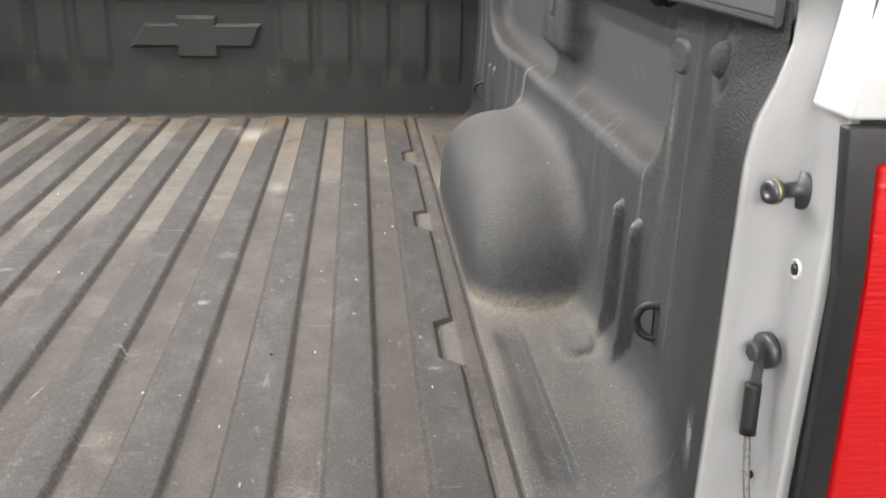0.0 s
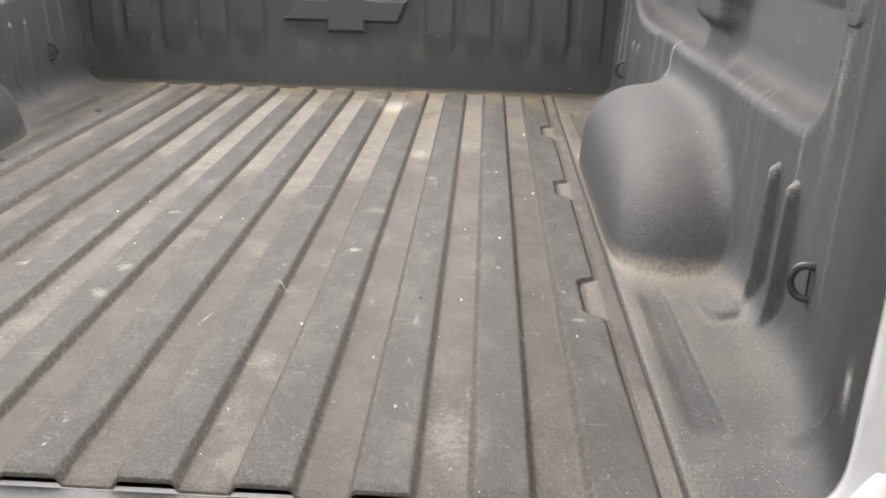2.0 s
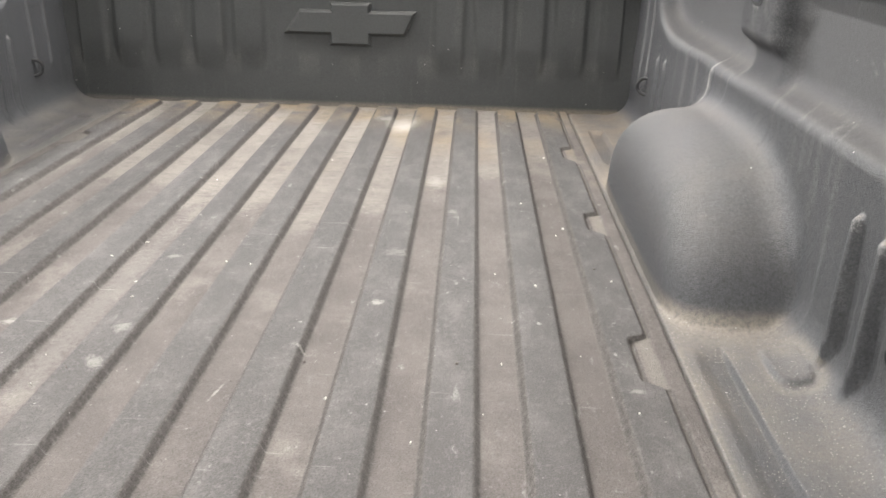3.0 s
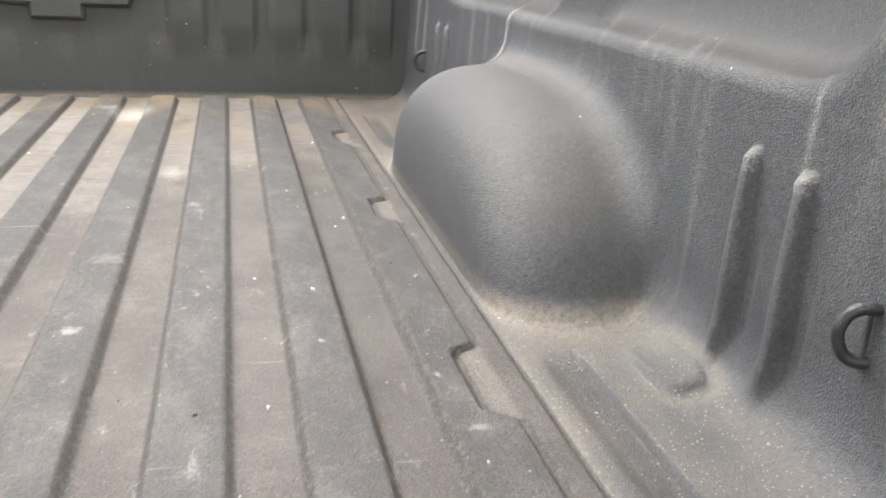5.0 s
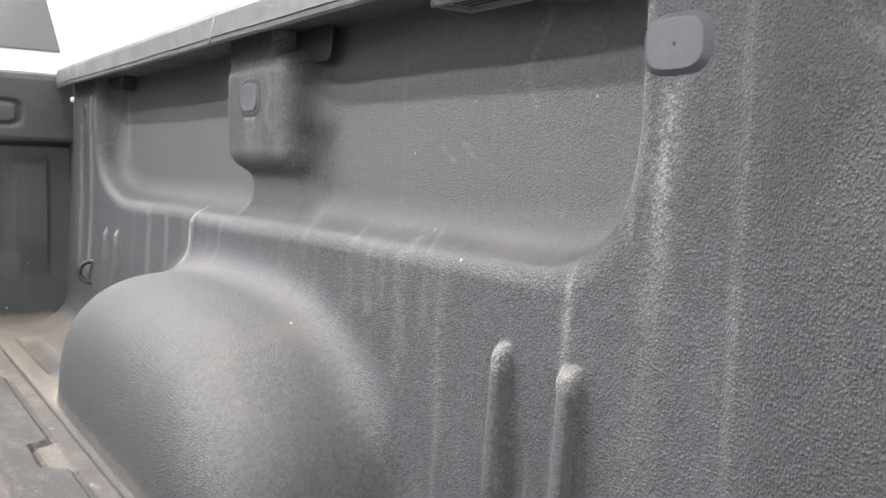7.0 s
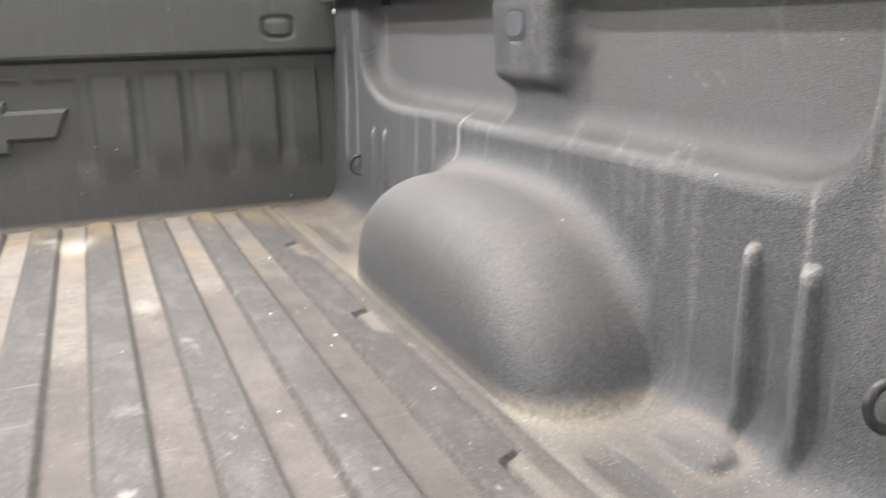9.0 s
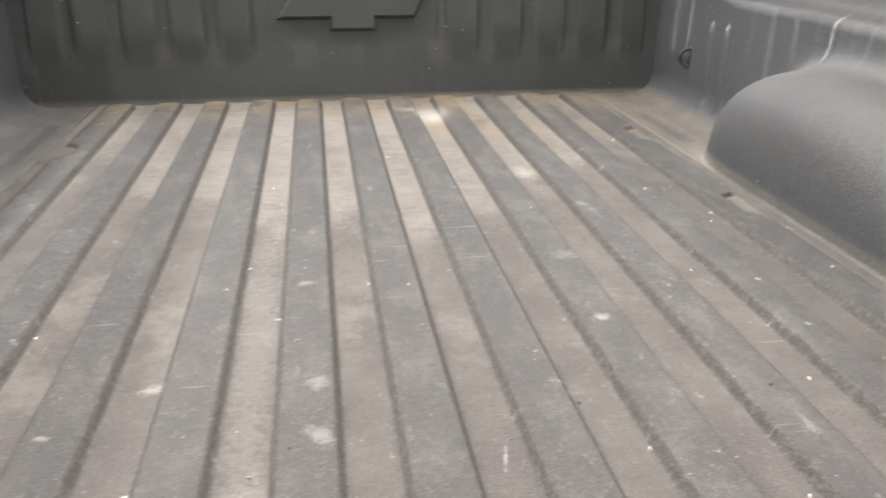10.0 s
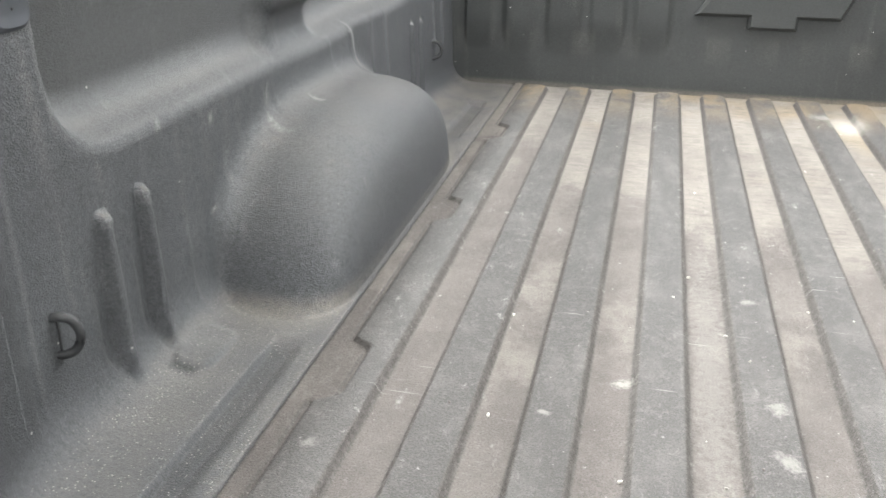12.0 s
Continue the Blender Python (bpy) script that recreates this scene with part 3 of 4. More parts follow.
def bed_side(sign):
    ys = np.r_[np.arange(REAR, 0.40, 0.005), np.arange(0.40, 0.72, 0.003), np.arange(0.72, FRONT + 0.02, 0.0042)]
    angles = np.radians(np.r_[np.linspace(-45.6, -6.5, 200), np.linspace(-6.3, 20.5, 120)])
    ox, oz = 0.30, 0.335
    Y, A = np.meshgrid(ys, angles, indexing="ij")
    Y, cx, cz = Y.ravel(), np.cos(A).ravel(), np.sin(A).ravel()
    start, stop = np.full(Y.shape, 0.33), np.full(Y.shape, 0.33)
    found = np.zeros(Y.shape, bool)
    for d in np.arange(0.33, 0.70, 0.008):
        left = ~found
        inside = field(ox + d * cx[left], Y[left], oz + d * cz[left]) < 0
        idx = np.flatnonzero(left)
        start[idx[~inside]] = d
        stop[idx[inside]] = d
        found[idx[inside]] = True
    stop[~found] = 0.70
    for _ in range(12):
        mid = (start + stop) / 2
        inside = field(ox + mid * cx, Y, oz + mid * cz) < 0
        stop = np.where(inside, mid, stop)
        start = np.where(inside, start, mid)
    x, z = ox + stop * cx, oz + stop * cz
    e = 0.0015
    n = np.stack([field(x + e, Y, z) - field(x - e, Y, z), field(x, Y + e, z) - field(x, Y - e, z), field(x, Y, z + e) - field(x, Y, z - e)], 1)
    n /= np.linalg.norm(n, axis=1)[:, None] + 1e-12
    here = field(x, Y, z)
    bend = np.zeros_like(x)
    for a, k, c in ((1, 0, 0), (0, 1, 0), (0, 0, 1)):
        bend += field(x + 0.005 * a, Y + 0.005 * k, z + 0.005 * c) + field(x - 0.005 * a, Y - 0.005 * k, z - 0.005 * c) - 2 * here
    wear_and_light = np.clip((bend / 0.005 ** 2 - 14) / 90, 0, 1)
    chalk_and_light = 1.2 * np.exp(-((Y - 1.368) / 0.0038) ** 2) * plateau(z, 0.205, 0.288, 0.012)
    chalk_and_light += 0.42 * np.exp(-((Y - 0.578 - 0.06 * (0.29 - z)) / 0.0042) ** 2) * plateau(z, 0.10, 0.288, 0.03) * (0.45 + 0.55 * step(z, 0.16, 0.26))
    # Soft sheen along the rear post's crease, painted in.
    chalk_and_light += 0.07 * np.exp(-((Y - 0.437) / 0.0055) ** 2) * plateau(z, 0.12, 0.47, 0.05)
    chalk_and_light += 0.46 * np.exp(-((Y - 0.494 - 0.07 * (0.41 - z)) / 0.009) ** 2) * plateau(z, 0.25, 0.410, 0.05) * step(z, 0.22, 0.40)
    chalk_and_light += 0.08 * np.exp(-((Y - 0.494 - 0.07 * (0.41 - z)) / 0.014) ** 2) * plateau(z, 0.14, 0.40, 0.06)
    chalk_and_light += 0.30 * np.exp(-((Y - 0.524) / 0.003) ** 2) * plateau(z, 0.30, 0.46, 0.04)
    chalk_and_light += 0.9 * np.exp(-((Y - 0.238) / 0.013) ** 2 - ((z - 0.112) / 0.020) ** 2)
    chalk_and_light += 0.30 * np.exp(-((Y - 0.676 - 0.010 * np.sin(75 * z) - 0.25 * np.maximum(0.455 - z, 0)) / 0.004) ** 2) * plateau(z, 0.405, 0.50, 0.02) * (x > 0.85)
    for at, high, much in ((0.796, 0.362, 0.32), (0.780, 0.376, 0.25), (0.812, 0.372, 0.2), (0.766, 0.366, 0.22), (0.700, 0.438, 0.3), (0.715, 0.420, 0.25)):
        chalk_and_light += much * np.exp(-((Y - at - 0.5 * (z - high)) / 0.0045) ** 2 - ((z - high) / 0.0035) ** 2) * (x > 0.85)
    chalk_and_light += 0.22 * np.exp(-((Y - 1.100 - 0.006 * np.sin(140 * z)) / 0.007) ** 2) * plateau(z, 0.395, 0.462, 0.02)
    chalk_and_light += 1.2 * np.exp(-((Y - 1.157) / 0.015) ** 4 - ((z - 0.4105) / 0.005) ** 2)
    chalk_and_light += 0.16 * np.exp(-((Y - 1.158) / 0.018) ** 2) * plateau(z, 0.35, 0.41, 0.03)
    for at, low_end, wide, much in ((0.74, 0.12, 5, 17), (0.7643, 0.2, 4, 13), (0.808, 0.16, 6, 20), (0.8392, 0.22, 3, 18), (0.866, 0.19, 5, 20), (0.9014, 0.2, 6, 14), (1.012, 0.24, 5, 15), (1.258, 0.25, 5, 9), (1.3049, 0.24, 4, 15), (1.423, 0.2, 6, 14), (1.5, 0.17, 5, 11), (1.582, 0.13, 5, 13), (1.6648, 0.16, 6, 14)):
        chalk_and_light += 0.0085 * much * np.exp(-((Y - at) / (0.0017 * wide)) ** 2) * plateau(z, low_end, 0.284, 0.06)
    for at, high, long in ((0.8031, 0.288, 0.02), (0.774, 0.29, 0.012), (1.0217, 0.293, 0.016), (1.2399, 0.29, 0.018), (0.9058, 0.286, 0.014)):
        chalk_and_light += 0.32 * np.exp(-((Y - at - 0.8 * (x - 0.84)) / (0.35 * long)) ** 2 - ((z - high) / 0.010) ** 2)
    if sign < 0:
        chalk_and_light *= 0.3
        for at, high, long in ((0.981, 0.202, 0.01), (0.9987, 0.24, 0.012), (1.1048, 0.207, 0.007), (0.703, 0.272, 0.006), (0.808, 0.128, 0.005), (0.8258, 0.249, 0.008)):
            chalk_and_light += 0.5 * np.exp(-((Y - at - 0.4 * (z - high)) / 0.005) ** 2 - ((z - high) / long) ** 2)
    for at, top in ((0.646, 0.211), (0.569, 0.206)):
        chalk_and_light += (0.09 if sign > 0 else 0.02) * np.exp(-((Y - at) / 0.010) ** 2 - ((z - top) / 0.010) ** 2)
    side_gain = 1.0 if sign > 0 else 0.3
    # Highlights painted along the two raised strips of the front post.
    chalk_and_light += side_gain * 0.22 * np.exp(-((Y - 2.058) / 0.007) ** 2) * plateau(z, 0.13, 0.415, 0.02) + side_gain * 0.22 * np.exp(-((Y - 1.972) / 0.006) ** 2) * plateau(z, 0.13, 0.475, 0.02)
    chalk_and_light += side_gain * 0.30 * np.exp(-((Y - 1.905) / 0.014) ** 2) * plateau(z, 0.36, 0.47, 0.03)
    for at, top in ((1.847, 0.220), (1.768, 0.223)):
        chalk_and_light += (0.7 if sign > 0 else 0.5) * np.exp(-((Y - at) / 0.006) ** 2 - ((z - top) / 0.006) ** 2)
    chalk_and_light = np.clip(chalk_and_light * (x > 0.775), 0, 1)
    for at in (0.644, 0.566, 1.845, 1.766):
        wear_and_light *= 1 - 0.9 * np.exp(-((Y - at) / 0.016) ** 4) * (z < 0.20)
    wear_and_light *= 1.0 if sign > 0 else 0.6 - 0.45 * step(Y, 1.60, 1.72)
    wear_and_light *= (1 - 0.65 * step(Y, 1.93, 1.95)) * (1 - 0.6 * np.exp(-((Y - 0.437) / 0.02) ** 4))
    gap = housing_field(x, Y, z)
    # Pale band painted round the housing fillet, for dust and caught light.
    wear_and_light = np.clip(wear_and_light + 0.30 * np.exp(-((gap - 0.014) / 0.010) ** 2) * step(z, 0.05, 0.10) * (x > 0.775), 0, 1)
    # Darker band along the outer part of each floor pan.
    darken = plateau(Y, 0.330, 0.705, 0.035) * 0.6 * plateau(x, 0.680, 0.706, 0.014) * (z < 0.03)
    darken = np.maximum(darken, 0.4 * plateau(Y, 1.65, 1.95, 0.03) * plateau(x, 0.680, 0.710, 0.012) * (z < 0.03))
    # Shade painted on the rear end of the small pad.
    darken = np.maximum(darken, 0.7 * plateau(Y, 0.608, 0.622, 0.008) * plateau(x, 0.762, 0.795, 0.010) * (z < 0.04))
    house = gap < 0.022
    # Liner set darker in two steps towards the rear post.
    darken = np.maximum(darken, (0.5 * (1 - step(Y, 0.412, 0.440)) + 0.5 * (1 - step(Y, 0.285, 0.345))) * step(z, 0.014, 0.05))
    drift = 0.8 * np.exp(-np.maximum(gap - 0.003, 0) / 0.024) * (1 - step(z, 0.006, 0.03)) * step(x, 0.636, 0.652)
    drift = np.maximum(drift, 0.3 * plateau(x, 0.634, 0.650, 0.006) * (z < 0.02))
    drift = np.maximum(drift, (0.32 if sign > 0 else 0.2) * np.exp(-((pad_round(x, Y) - 1.25) / 0.22) ** 2) * (z < 0.03))
    drift = np.maximum(drift, 0.05 * (gap < 0.010) * step(z, 0.03, 0.10))
    pts = np.stack([sign * x, Y, z], 1)
    n[:, 0] *= sign
    faces = quads(len(ys), len(angles))
    if sign < 0:
        faces = faces[:, ::-1]
    on_house = house[faces].sum(1) >= 3
    made = []
    for name, keep, label in (("bed_side", ~on_house, "grey pebbled liner on the bed side wall"), ("wheel_housing", on_house, "rounded wheel housing coated with grey liner")):
        some = faces[keep]
        used, again = np.unique(some, return_inverse=True)
        me = grid_mesh(name, pts[used], again.reshape(-1, 4))
        ob = link_mesh(name, me, LINER, None, label)
        me.normals_split_custom_set_from_vertices(n[used].tolist())
        me.attributes.new("dark_mask", "FLOAT", "POINT").data.foreach_set("value", darken[used])
        me.attributes.new("chalk_and_light", "FLOAT", "POINT").data.foreach_set("value", chalk_and_light[used])
        me.attributes.new("drift", "FLOAT", "POINT").data.foreach_set("value", drift[used])
        me.attributes.new("wear_and_light", "FLOAT", "POINT").data.foreach_set("value", wear_and_light[used])
        made.append(adopt(ob))
    return made


bed_side(1)
bed_side(-1)


# ----- front panel of the bed -----
def front_panel():
    prof = [(2.174, -0.012), (2.174, 0.03), (2.176, 0.12), (2.180, 0.25), (2.184, 0.355), (2.186, 0.374), (2.182, 0.379), (2.156, 0.381), (2.145, 0.385), (2.142, 0.393), (2.142, 0.512), (2.145, 0.524), (2.154, 0.530), (2.27, 0.532)]
    py, pz = np.array(prof).T
    seg = np.r_[0, np.cumsum(np.hypot(np.diff(py), np.diff(pz)))]
    s = np.unique(np.round(np.r_[np.linspace(0, seg[-1], 170), seg], 5))
    yy, zz = np.interp(s, seg, py), np.interp(s, seg, pz)
    xs = np.arange(-0.845, 0.8451, 0.004)
    Z, X = np.meshgrid(zz, xs, indexing="ij")
    Yv = np.repeat(yy[:, None], len(xs), 1)
    wave = np.abs(((X / PITCH + 0.5) % 1.0) - 0.5)
    taper = 0.06 * np.clip((0.15 - Z) / 0.05, 0, 1)
    lift = step(wave - taper, 0.05, 0.20)
    face = step(Z, 0.085, 0.190) * (1 - step(Z, 0.335, 0.355)) * (np.abs(X) < 0.775)
    calm = 1 - plateau(np.abs(X), -1, 0.215, 0.02) * plateau(Z, 0.05, 0.34, 0.02)
    Yv = Yv - 0.0095 * lift * face * calm
    for c in (-0.678, 0.678):
        r = ((np.abs(X - c) / 0.040) ** 4 + (np.abs(Z - 0.442) / 0.027) ** 4) ** 0.25
        Yv = Yv + 0.007 * plateau(r, 0.72, 1.0, 0.14) * (Yv < 2.149)
    pts = np.stack([X, Yv, Z], -1)
    # Paler patches at the feet of the flutes.
    wear_and_light = 0.45 * plateau(wave, -1, 0.27, 0.06) * plateau(Z, 0.085, 0.150, 0.03) * (np.abs(X) < 0.80) * (0.55 + 0.45 * np.sin(37 * X))
    drift = 0.9 * (1 - step(Z, 0.004, 0.018)) * (np.abs(X) < 0.78)
    ob = link_mesh("front_panel", grid_mesh("front_panel", pts.reshape(-1, 3), quads(*pts.shape[:2]), True), LINER_SHADED, None, "fluted front wall of the bed, darkened for its shade, with an overhanging top beam")
    ob.data.attributes.new("wear_and_light", "FLOAT", "POINT").data.foreach_set("value", wear_and_light.ravel())
    ob.data.attributes.new("drift", "FLOAT", "POINT").data.foreach_set("value", drift.ravel())
    return adopt(ob)


front_panel()
arms = [(-0.184, 0.207), (-0.138, 0.274), (-0.050, 0.274), (-0.050, 0.296), (0.064, 0.296), (0.064, 0.274), (0.193, 0.275), (0.163, 0.207), (0.065, 0.207), (0.065, 0.177), (-0.053, 0.177), (-0.053, 0.207)]


def emblem():
    bm = bmesh.new()
    mid = Vector((0, 0.243))
    low = [bm.verts.new((x, 2.186, z)) for x, z in arms]
    base = [bm.verts.new((x, 2.166, z)) for x, z in arms]
    n, inner = len(arms), []
    for i, (x, z) in enumerate(arms):
        a, p, b = Vector(arms[i - 1]), Vector((x, z)), Vector(arms[(i + 1) % n])
        u, v = (p - a).normalized(), (b - p).normalized()
        nu, nv = Vector((u.y, -u.x)), Vector((v.y, -v.x))
        m = (nu + nv) / max(1 + nu.dot(nv), 0.3)
        inner.append(p + 0.0075 * m)
    top = [bm.verts.new((q.x, 2.157, q.y)) for q in inner]
    for a, b in ((low, base), (base, top)):
        for i in range(n):
            bm.faces.new((a[i], a[(i + 1) % n], b[(i + 1) % n], b[i]))
    bm.faces.new(top)
    return adopt(part("emblem", bm, LINER_SHADED, None, "raised plain cross-shaped emblem in the shade-darkened liner"))


emblem()


# ----- rails, plugs, lamp -----
RAIL_SHAPE = [(0.7865, 0.4970), (0.7835, 0.4995), (0.7828, 0.5040), (0.7850, 0.5046), (0.7850, 0.5054), (0.7826, 0.5060), (0.7825, 0.5300), (0.7850, 0.5360), (0.7920, 0.5390), (0.9050, 0.5470), (0.9160, 0.5420), (0.9180, 0.5100), (0.9100, 0.5060), (0.8820, 0.5060), (0.8750, 0.5100), (0.8200, 0.5095), (0.7940, 0.5020)]


def for_side(sign, outline):
    return [(sign * a, b) for a, b in outline]


def slab(outline, sign, y0, y1, count=40):
    """A moulding along the bed with very slight waviness."""
    bm = bmesh.new()
    loops = []
    for k in range(count):
        y = y0 + (y1 - y0) * k / (count - 1)
        w = 0.0006 * math.sin(7 * y) + 0.0004 * math.sin(23 * y)
        loops.append([bm.verts.new((sign * (a + w), y, b + w)) for a, b in outline])
    n = len(outline)
    for a, b in zip(loops, loops[1:]):
        for i in range(n):
            bm.faces.new((a[i], a[(i + 1) % n], b[(i + 1) % n], b[i]))
    bm.faces.new(loops[0]), bm.faces.new(loops[-1][::-1])
    return bm


def plug_bm(cx, cy, cz, wide, tall, deep, sign, steps=((1.0, -0.004), (1.0, 0.5), (0.95, 0.85), (0.88, 1.0), (0.80, 0.9))):
    """A rounded oblong plug that stands proud of a side wall; steps give its size and its height, from the wall outwards."""
    bm = bmesh.new()
    rings = []
    for grow, lift in steps:
        out = lift * deep if lift > 0 else lift
        ring = []
        for k in range(36):
            a = 2 * math.pi * k / 36
            c, s = math.cos(a), math.sin(a)
            u = math.copysign(abs(c) ** 0.66, c) * wide / 2 * grow
            v = math.copysign(abs(s) ** 0.66, s) * tall / 2 * grow
            ring.append(bm.verts.new((sign * (cx - out), cy + u, cz + v)))
        rings.append(ring)
    for a, b in zip(rings, rings[1:]):
        for k in range(36):
            bm.faces.new((a[k], a[(k + 1) % 36], b[(k + 1) % 36], b[k]))
    bm.faces.new(rings[-1])
    return bm


def ring_bm(sign, wall_x, cy, cz, out, radius):
    """A D-shaped tie-down ring that stands out from the side wall."""
    side = ((-0.006, -0.008, 0.020), (0.30 * out, -0.004, 0.021), (0.76 * out, 0.001, 0.015), (out, 0.003, 0.0), (0.76 * out, 0.001, -0.015), (0.30 * out, -0.004, -0.021), (-0.006, -0.008, -0.020))
    pts = [(wall_x - a, cy + b, cz + c) for a, b, c in side]
    return rod_bm([(sign * a, b, c) for a, b, c in curve_through(pts, 28)], radius, 12)


for sign in (1, -1):
    adopt(part("bed_rail_cap", slab(RAIL_SHAPE, sign, 0.20, 2.128), RAIL, None, "grey plastic cap along the top of the bed side"))
    oval = adopt(part("oval_plug", plug_bm(0.826, 0.4925, 0.4340, 0.056, 0.0395, 0.0058, sign, ((1.0, -0.004), (1.0, 0.25), (0.975, 0.36), (0.80, 0.97), (0.77, 1.0))), CAP, None, "blue-grey oval plastic plug"))
    part("vent_hole", turned_bm([(0.0012, 0.0), (0.0012, 0.0012)], Matrix.Translation((sign * 0.8207, 0.4925, 0.4340)) @ Euler((0, radians(-90 * sign), 0)).to_matrix().to_4x4(), 10), BLACK, oval)
    # Thin dark plate that paints the shade of a recess round the plug.
    adopt(part("plug_shade", plug_bm(0.8185, 1.157, 0.433, 0.068, 0.048, 0.0014, sign), LINER_SHADED, None, "thin dark plate for the shade of a recess round the stake pocket plug", True))
    adopt(part("post_plug", plug_bm(0.819, 1.157, 0.433, 0.054, 0.036, 0.0035, sign), CAP, None, "small blue-grey plug in the stake pocket", True))
    for cy, cz, wx, out, radius in ((0.478, 0.121, 0.822, 0.021, 0.0050), (1.955, 0.126, 0.815, 0.026, 0.0046)):
        ring = adopt(part("tie_down_ring", ring_bm(sign, wx, cy, cz, out, radius), RINGS, None, "black D-shaped steel tie-down ring", True))
        stem = rod_bm([(sign * (wx - 0.003), cy - 0.006, cz + 0.018), (sign * (wx - 0.003), cy - 0.006, cz - 0.018)], 0.0016, 8)
        ob = part("pin", stem, RINGS, ring)
    dome = turned_bm([(0.018, -0.004), (0.0175, 0.003), (0.015, 0.008), (0.010, 0.0115), (0.004, 0.013), (0.0, 0.0132)], Matrix.Translation((sign * 0.808, 0.336, 0.453)) @ Euler((0, radians(-90 * sign), radians(12 * sign))).to_matrix().to_4x4())
    adopt(part("dome_plug", dome, LINER, None, "domed plug under the liner", True))
    # Black sheet painting the shaded cavity between stake pocket and rail.
    gap_outline = [(1.235, 0.509), (1.200, 0.503), (1.150, 0.494), (1.118, 0.485), (1.088, 0.478), (1.056, 0.472), (1.032, 0.469), (1.016, 0.470), (1.011, 0.476), (1.008, 0.509)]
    adopt(part("stake_gap_shade", prism_bm(gap_outline, "x", *sorted((sign * 0.852, sign * 0.857)), 0.0015), BLACK, None, "black sheet for the shaded gap behind the stake pocket"))
    # Black wedge painting the dark under the rail's front end.
    adopt(part("rail_end_shade", prism_bm([(2.02, 0.509), (1.93, 0.497), (1.88, 0.482), (1.85, 0.482), (1.84, 0.509)], "x", *sorted((sign * 0.842, sign * 0.868)), 0.003), BLACK, None, "black wedge for the dark area under the front end of the rail"))
    adopt(part("rail_hole", box_bm(*sorted((sign * 0.838, sign * 0.868)), 0.528, 0.543, 0.478, 0.508, 0.003), BLACK, None, "dark gap beside the rear post"))

lamp = adopt(part("cargo_lamp", box_bm(0.800, 0.856, 0.636, 0.748, 0.494, 0.506, 0.003), BLACK, None, "small cargo lamp under the bed rail"))
part("lens", box_bm(0.808, 0.840, 0.662, 0.730, 0.4875, 0.496, 0.002), CLEAR, lamp, "clear ribbed lamp lens")
for y0, y1, x0, x1 in ((0.656, 0.662, 0.802, 0.846), (0.730, 0.736, 0.802, 0.846), (0.662, 0.730, 0.802, 0.808), (0.662, 0.730, 0.840, 0.846)):
    part("lens_frame", box_bm(x0, x1, y0, y1, 0.4850, 0.498, 0.0012), CLEAR, lamp)
for x0 in (0.814, 0.821, 0.828):
    part("lens_slot", box_bm(x0, x0 + 0.003, 0.674, 0.720, 0.4866, 0.4885, 0.0004), BLACK, lamp)
part("bulb_holder", box_bm(0.806, 0.842, 0.614, 0.640, 0.482, 0.504, 0.004), BLACK, lamp)
part("bulb_socket", turned_bm([(0.010, -0.012), (0.010, 0.010), (0.007, 0.013)], Matrix.Translation((0.826, 0.600, 0.487)) @ Euler((radians(90), 0, 0)).to_matrix().to_4x4(), 16), RINGS, lamp, "", True)
part("wire", rod_bm(curve_through([(0.832, 0.625, 0.490), (0.838, 0.598, 0.478), (0.846, 0.576, 0.486), (0.852, 0.555, 0.500)], 16), 0.003, 8), BLACK, lamp, "short black wire", True)


def wall_x(y, z):
    """Where the lined side stands at one height and place along the bed."""
    lo, hi = 0.70, 0.93
    for _ in range(30):
        mid = (lo + hi) / 2
        if field(np.array([mid]), np.array([y]), np.array([z]))[0] < 0:
            hi = mid
        else:
            lo = mid
    return hi


for sign in (1, -1):
    face = Matrix.Translation((sign * wall_x(2.030, 0.446), 2.030, 0.446)) @ Euler((0, radians(-90 * sign), 0)).to_matrix().to_4x4() @ Matrix.Diagonal((1.9, 1, 1, 1))
    adopt(part("post_slot", turned_bm([(0.0085, -0.003), (0.0085, 0.0006), (0.0070, 0.0012), (0.0055, -0.001)], face, 18), BLACK, None, "dark slot in the front post", True))
    clip = Matrix.Translation((sign * wall_x(2.135, 0.476), 2.135, 0.476)) @ Euler((0, radians(-90 * sign), 0)).to_matrix().to_4x4()
    adopt(part("white_clip", turned_bm([(0.006, -0.004), (0.006, 0.004), (0.004, 0.006)], clip, 14), WHITE, None, "small white plastic clip beside the front panel", True))
for a, b in (((1.206, 0.500), (1.188, 0.529)), ((0.775, 0.499), (0.761, 0.514))):
    adopt(part("scuff", rod_bm([(0.7832, y, z) for y, z in (a, ((a[0] + b[0]) / 2 - 0.003, (a[1] + b[1]) / 2), b)], lambda f: 0.0004 + 0.0011 * math.sin(math.pi * (0.1 + 0.8 * f)), 8), CRUMB, None, "white scratch on the rail cap", True))

# ----- rear jambs, tail lights, outer skin -----
JAMB = [(0.0, 0.1790), (0.001, 0.1750), (0.004, 0.1700), (0.012, 0.1680), (0.800, 0.158), (0.806, 0.150), (0.804, 0.114), (0.802, 0.106), (0.809, 0.104)]


